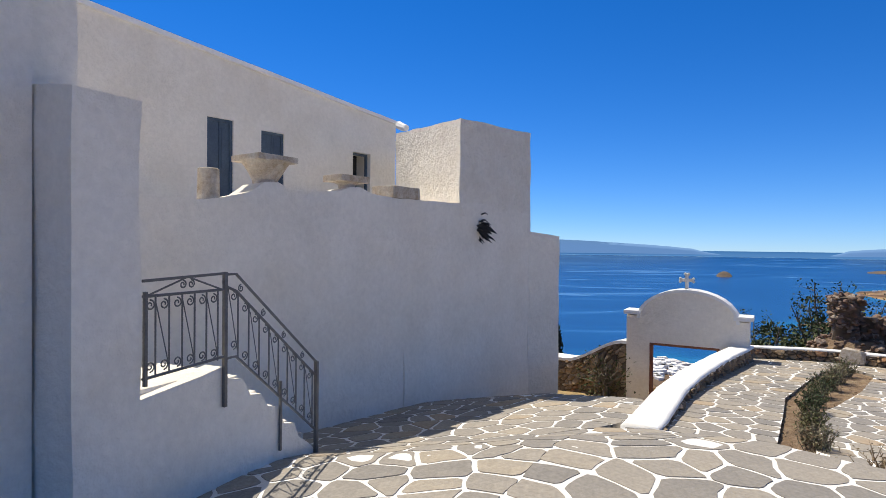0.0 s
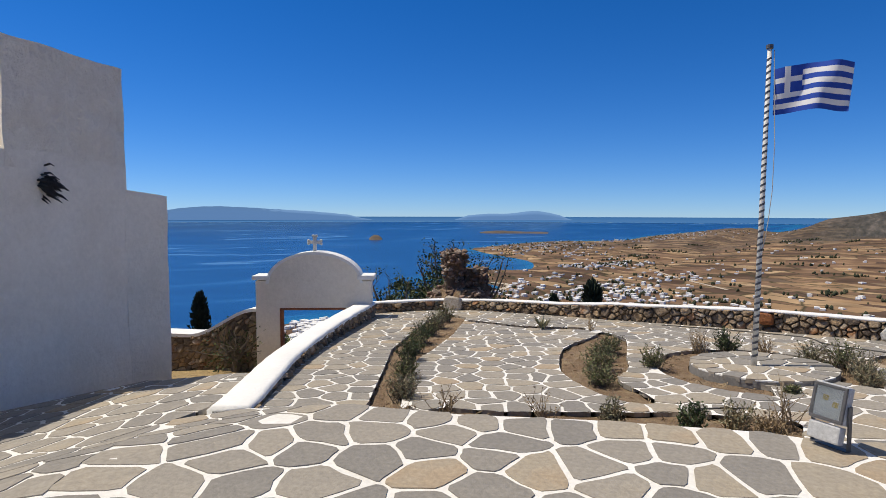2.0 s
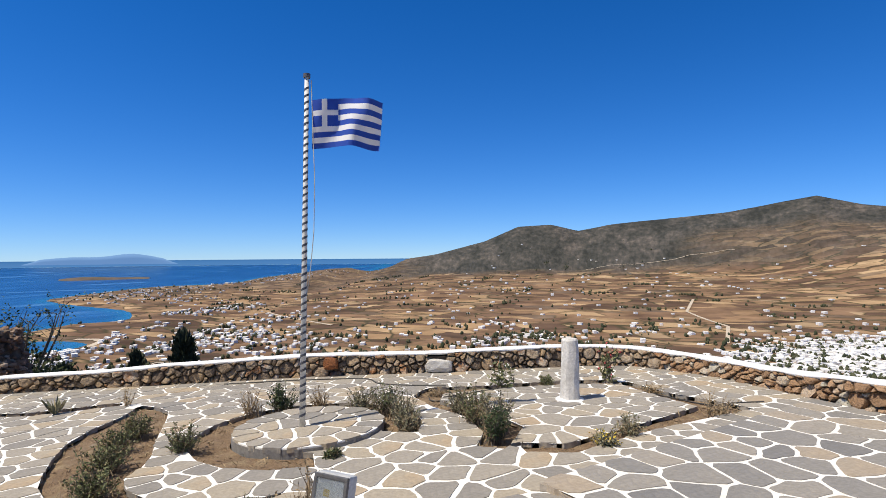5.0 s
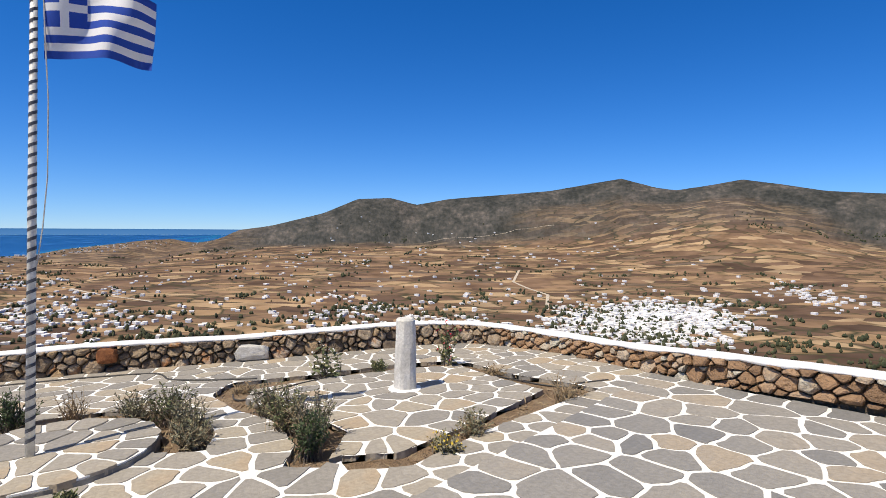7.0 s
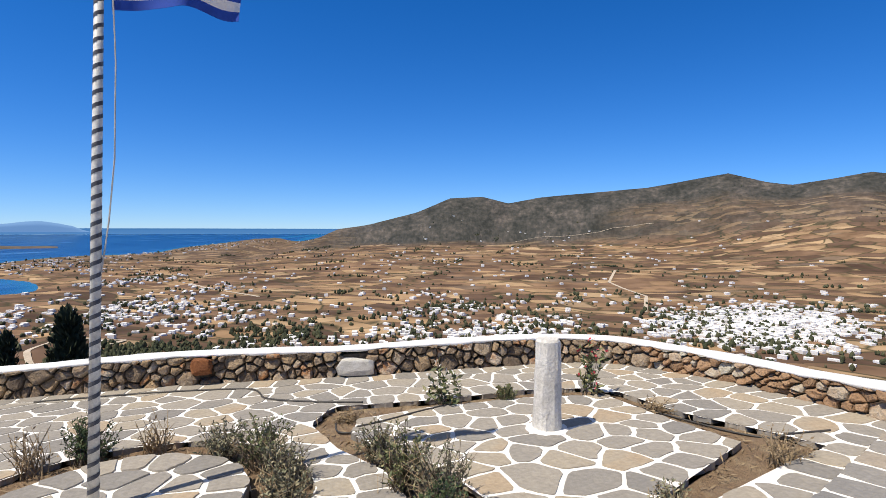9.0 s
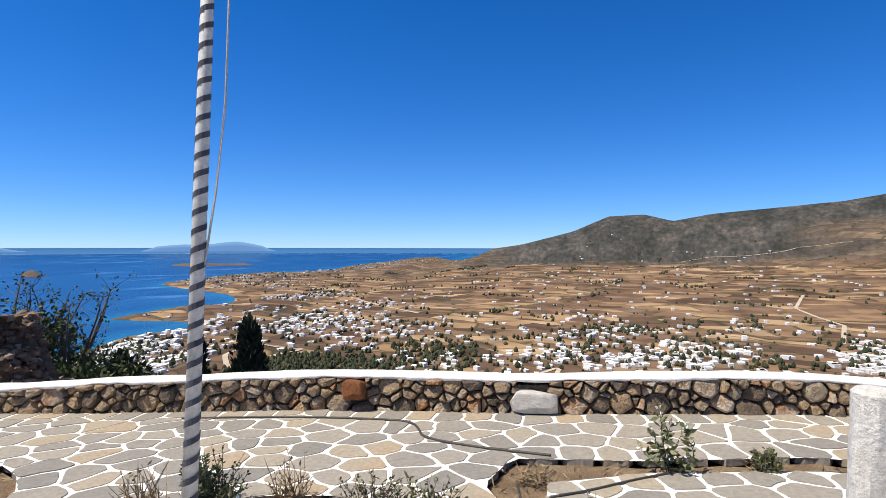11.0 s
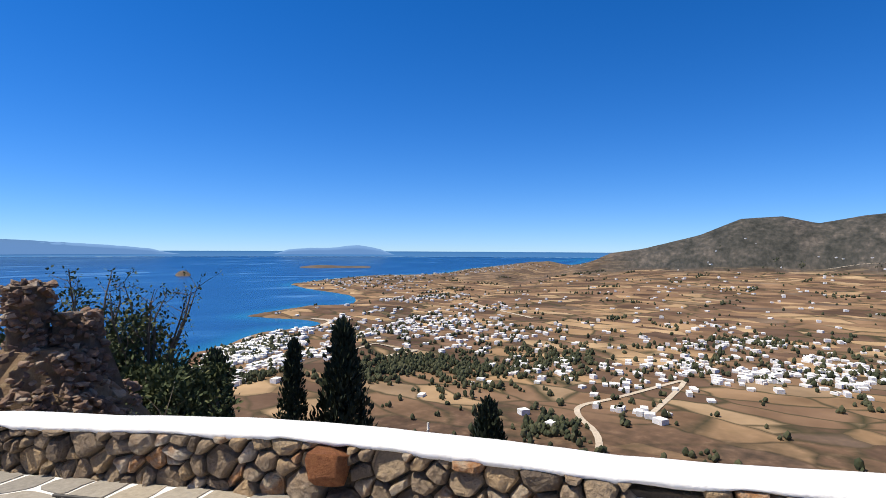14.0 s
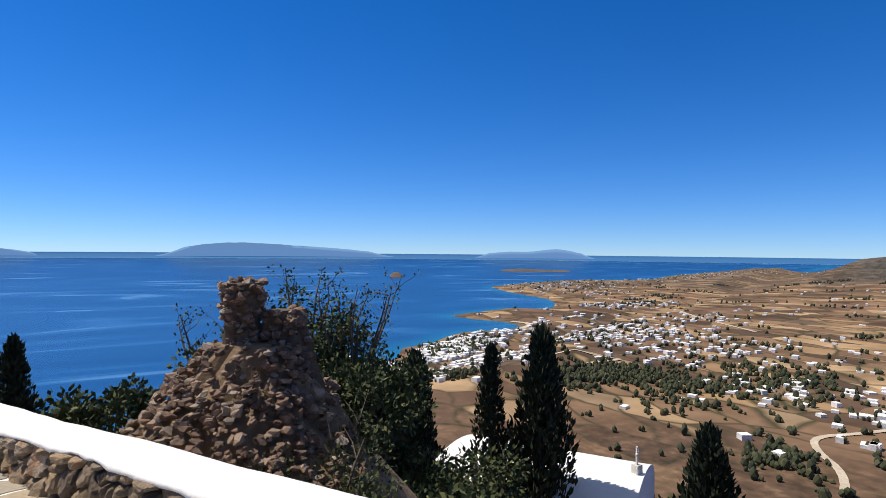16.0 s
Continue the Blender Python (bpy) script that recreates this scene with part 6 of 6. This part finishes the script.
# ---- stones of walls and floors ----
def rubble_cells(length, height, seed):
    """Fitted stones of mixed size over a long strip, s by v: centre and outline."""
    rnd = random.Random(seed)
    seeds = []
    for r, tries in ((0.088, 3.0), (0.06, 11.0), (0.04, 30.0), (0.026, 70.0)):
        for _ in range(int(tries * length)):
            p = (rnd.uniform(0, length), rnd.uniform(-0.02, height + 0.02), r * rnd.uniform(0.85, 1.15))
            if all(math.hypot((p[0] - q[0]) / 1.25, p[1] - q[1]) > 0.86 * (p[2] + q[2]) for q in seeds if abs(q[0] - p[0]) < 0.4):
                seeds.append(p)
    out = []
    for cx, cy, cr in seeds:
        cell = [(max(0, cx - 0.25), 0.0), (min(length, cx + 0.25), 0.0), (min(length, cx + 0.25), height), (max(0, cx - 0.25), height)]
        for ox, oy, orad in seeds:
            if (ox, oy) == (cx, cy) or abs(ox - cx) > 0.5:
                continue
            nx_, ny_ = (ox - cx) / 1.56, oy - cy
            ln2 = (ox - cx) * nx_ + ny_ * ny_
            lim = (ln2 + (cr * cr - orad * orad)) / 2 - rnd.uniform(0.003, 0.010) * math.hypot(nx_, ny_)
            cut = []
            for (x0, y0), (x1, y1) in zip(cell, cell[1:] + cell[:1]):
                d0, d1 = (x0 - cx) * nx_ + (y0 - cy) * ny_ - lim, (x1 - cx) * nx_ + (y1 - cy) * ny_ - lim
                if d0 <= 0:
                    cut.append((x0, y0))
                if d0 * d1 < 0:
                    t = d0 / (d0 - d1)
                    cut.append((x0 + (x1 - x0) * t, y0 + (y1 - y0) * t))
            cell = cut
            if len(cell) < 3:
                break
        if len(cell) >= 3:
            area = abs(sum(x0 * y1 - x1 * y0 for (x0, y0), (x1, y1) in zip(cell, cell[1:] + cell[:1]))) / 2
            if area > 0.0012:
                out.append((cx, cell))
    return out


def wall_stones(line, length, parent, top, base, seed, mat_at, offset, part_range, keep_out=(), height=0.3):
    """Fitted rubble along a line; stones in part_range are single parts, the rest one mesh."""
    rnd = random.Random(seed + 500)
    joined = {}
    n = 0
    for mid, cell in rubble_cells(length, height, seed):
        if any(a < mid < b for a, b in keep_out):
            continue
        soft = []
        for p, q in zip(cell, cell[1:] + cell[:1]):
            soft.append((p[0] * 0.88 + q[0] * 0.12, p[1] * 0.88 + q[1] * 0.12))
            soft.append((p[0] * 0.12 + q[0] * 0.88, p[1] * 0.12 + q[1] * 0.88))
        soft = [(x + 0.007 * noise.noise(Vector((x * 37, y * 37, 1))), y + 0.007 * noise.noise(Vector((x * 37, y * 37, 7)))) for x, y in soft]
        k = len(soft)
        mx, my = sum(p[0] for p in soft) / k, sum(p[1] for p in soft) / k
        proud = rnd.uniform(0.012, 0.062)
        lean = rnd.uniform(-0.25, 0.25), rnd.uniform(0.0, 0.55)
        vs = []
        for shrink, depth in ((1.0, -0.09), (1.0, -0.006), (0.86, 0.6 * proud), (0.62, proud), (0.2, proud * 1.05)):
            for x, y in soft:
                px, py = mx + (x - mx) * shrink, my + (y - my) * shrink
                d = depth
                if depth > 0:
                    d += -(px - mx) * lean[0] - (py - my) * lean[1] + 0.014 * noise.noise(Vector((px * 26, py * 26, mid)))
                (wx, wy), (dx, dy) = along(line, min(max(px, 0.001), length - 1e-3))
                lo, hi = base(wx, wy) - 0.03, top(px) - 0.03
                o = offset - d
                vs.append(Vector((wx - dy * o, wy + dx * o, lo + (hi - lo) * py / height)))
        fs = [(r * k + a, r * k + (a + 1) % k, (r + 1) * k + (a + 1) % k, (r + 1) * k + a) for r in range(4) for a in range(k)] + [tuple(4 * k + a for a in range(k))]
        mat = mat_at(mid)
        if part_range[0] < mid < part_range[1] and n < 300:
            c = sum(vs, Vector()) / len(vs)
            ob = mesh_ob("stone", [v - c for v in vs], fs, mat, parent)
            ob.location = c
            n += 1
        else:
            verts, faces, _ = joined.setdefault(mat.name, ([], [], mat))
            b = len(verts)
            verts += vs
            faces += [tuple(b + q for q in f) for f in fs]
    for verts, faces, mat in joined.values():
        tagged(mesh_ob("stones", verts, faces, mat, parent), kind="stuff")


keep = [(S_BLOCK - 0.12, S_BLOCK + 0.12), (S_RED - 0.07, S_RED + 0.07), (S_PLASTER - 0.15, S_PLASTER + 0.2)]
wall_stones(WL, WLEN, garden_wall, top_at, base_at, 17, lambda s: RUBBLE if s < 13.6 else RUBBLE_WARM, 0.02, (5.5, 12.0), keep)
wall_stones(LW, LWL, lw, lw_top, lambda x, y: -1.75, 18, lambda s: RUBBLE, -0.03, (99, 99), (), 1.0)
wall_stones(CL, CLEN, curb, lambda s: curb_top(s) - 0.01, lambda x, y: level_garden(x, y), 19, lambda s: RUBBLE, 0.02, (99, 99), (), 0.2)
BLK = stone_mesh(random.Random(77), 60)
for s, z, w, h, mat, nm in ((S_BLOCK, 0.0, 0.44, 0.21, MARBLE, "marble_block"), (S_RED, 0.04, 0.24, 0.2, RUST, "red_stone"), (S_PLASTER, -0.20, 0.42, 0.32, AGED, "plaster_block")):
    (x, y), (dx, dy) = along(WL, s)
    me = BLK.copy()
    me.materials.clear()
    me.materials.append(mat)
    place(me, garden_wall, x, y, z, dx, dy, w, 0.2, h, 0.0, nm)


def cells(poly, holes, size, seed):
    """Irregular many-sided slabs that fill a plan polygon up to its edges and holes."""
    rnd = random.Random(seed)
    xs, ys = [p[0] for p in poly], [p[1] for p in poly]
    pts, step = [], size
    j = 0
    y = min(ys) - size
    while y < max(ys) + size:
        x = min(xs) - size + (step / 2 if j % 2 else 0)
        while x < max(xs) + size:
            pts.append((x + rnd.uniform(-0.36, 0.36) * step, y + rnd.uniform(-0.36, 0.36) * step))
            x += step
        y += step * 0.86
        j += 1
    rim = []
    for ring, sign in [(poly, 1)] + [(h, -1) for h in holes]:
        ln = line_length(ring + ring[:1])
        for q in range(int(ln / (size * 0.85))):
            (x, y), (dx, dy) = along(ring + ring[:1], (q + 0.5) * size * 0.85)
            for side in (1, -1):
                px, py = x - dy * side * size * 0.36, y + dx * side * size * 0.36
                if inside(px, py, ring) == (sign > 0) and inside(px, py, poly) and not any(inside(px, py, h) for h in holes) and all(math.hypot(px - a, py - c) > size * 0.5 for a, c in rim):
                    rim.append((px, py))
    pts = [p for p in pts if all(math.hypot(p[0] - a, p[1] - c) > size * 0.62 for a, c in rim)] + rim
    arr = np.array(pts)
    out = []
    for k, (cx, cy) in enumerate(pts):
        if not inside(cx, cy, poly) or any(inside(cx, cy, h) for h in holes):
            continue
        cell = [(cx - 1.2, cy - 1.2), (cx + 1.2, cy - 1.2), (cx + 1.2, cy + 1.2), (cx - 1.2, cy + 1.2)]
        dist = np.hypot(arr[:, 0] - cx, arr[:, 1] - cy)
        for q in np.argsort(dist)[1:22]:
            ox, oy = arr[q]
            nx_, ny_ = ox - cx, oy - cy
            ln = math.hypot(nx_, ny_)
            nx_, ny_ = nx_ / ln, ny_ / ln
            lim = ln / 2 - rnd.uniform(0.014, 0.024)
            new_cell = []
            for (x0, y0), (x1, y1) in zip(cell, cell[1:] + cell[:1]):
                d0, d1 = (x0 - cx) * nx_ + (y0 - cy) * ny_ - lim, (x1 - cx) * nx_ + (y1 - cy) * ny_ - lim
                if d0 <= 0:
                    new_cell.append((x0, y0))
                if d0 * d1 < 0:
                    t = d0 / (d0 - d1)
                    new_cell.append((x0 + (x1 - x0) * t, y0 + (y1 - y0) * t))
            cell = new_cell
            if len(cell) < 3:
                break
        if len(cell) < 3:
            continue
        soft = []
        for p, q in zip(cell, cell[1:] + cell[:1]):
            for k2 in (0.12, 0.5, 0.88):
                soft.append((p[0] + (q[0] - p[0]) * k2, p[1] + (q[1] - p[1]) * k2))
        near_holes = [h for h in holes if min(p[0] for p in h) - 0.7 < cx < max(p[0] for p in h) + 0.7 and min(p[1] for p in h) - 0.7 < cy < max(p[1] for p in h) + 0.7]
        if nearest(cx, cy, poly)[0] > 0.6 and all(nearest(cx, cy, h)[0] > 0.6 for h in near_holes):
            near_holes = None
        fixed = []
        for x, y in soft:
            reach = 1.0
            for st in range(1, 25) if near_holes is not None else ():
                tx, ty = cx + (x - cx) * st / 24, cy + (y - cy) * st / 24
                if not inside(tx, ty, poly) or any(inside(tx, ty, h) for h in near_holes):
                    reach = (st - 0.7) / 24
                    break
            x, y = cx + (x - cx) * reach, cy + (y - cy) * reach
            fixed.append((x + 0.022 * noise.noise(Vector((x * 9, y * 9, 1))), y + 0.022 * noise.noise(Vector((x * 9, y * 9, 7)))))
        area = abs(sum(x0 * y1 - x1 * y0 for (x0, y0), (x1, y1) in zip(fixed, fixed[1:] + fixed[:1]))) / 2
        if area > 0.012:
            out.append((cx, cy, fixed))
    return out


def pave(floor_ob, poly, holes, level, size, mat, seed, singles):
    rnd = random.Random(seed)
    todo = cells(poly, holes, size, seed)
    todo.sort(key=lambda c: math.hypot(c[0] - 3.4, c[1] - 2.6))
    verts, faces = [], []
    for i, (cx, cy, cell) in enumerate(todo):
        lift = 0.001 + rnd.uniform(0, 0.004)
        k = len(cell)
        single = i < singles
        off = (cx, cy, level(cx, cy)) if single else (0, 0, 0)
        mx, my = sum(p[0] for p in cell) / k, sum(p[1] for p in cell) / k
        vs = [(x - off[0], y - off[1], level(x, y) + lift - off[2]) for x, y in cell]
        vs += [(mx + (x - mx) * 1.012 - off[0], my + (y - my) * 1.012 - off[1], level(x, y) - 0.05 - off[2]) for x, y in cell]
        fs = [tuple(range(k))] + [(a, k + a, k + (a + 1) % k, (a + 1) % k) for a in range(k)]
        if single:
            ob = mesh_ob("paving_stone", vs, fs, mat, floor_ob)
            ob.location = off
        else:
            b = len(verts)
            verts += vs
            faces += [tuple(b + q for q in f) for f in fs]
    if verts:
        tagged(mesh_ob("paving_stones", verts, faces, mat, floor_ob), kind="stuff")


for (ob, poly, holes, level), size, mat, seed, singles in zip(FLOORS, (0.325, 0.37, 0.40, 0.37, 0.32), (PAVING, PAVING_DARK, PAVING, PAVING, PAVING), (61, 62, 63, 64, 65), (290, 80, 160, 90, 30)):
    pave(ob, poly, holes, level, size, mat, seed, singles)
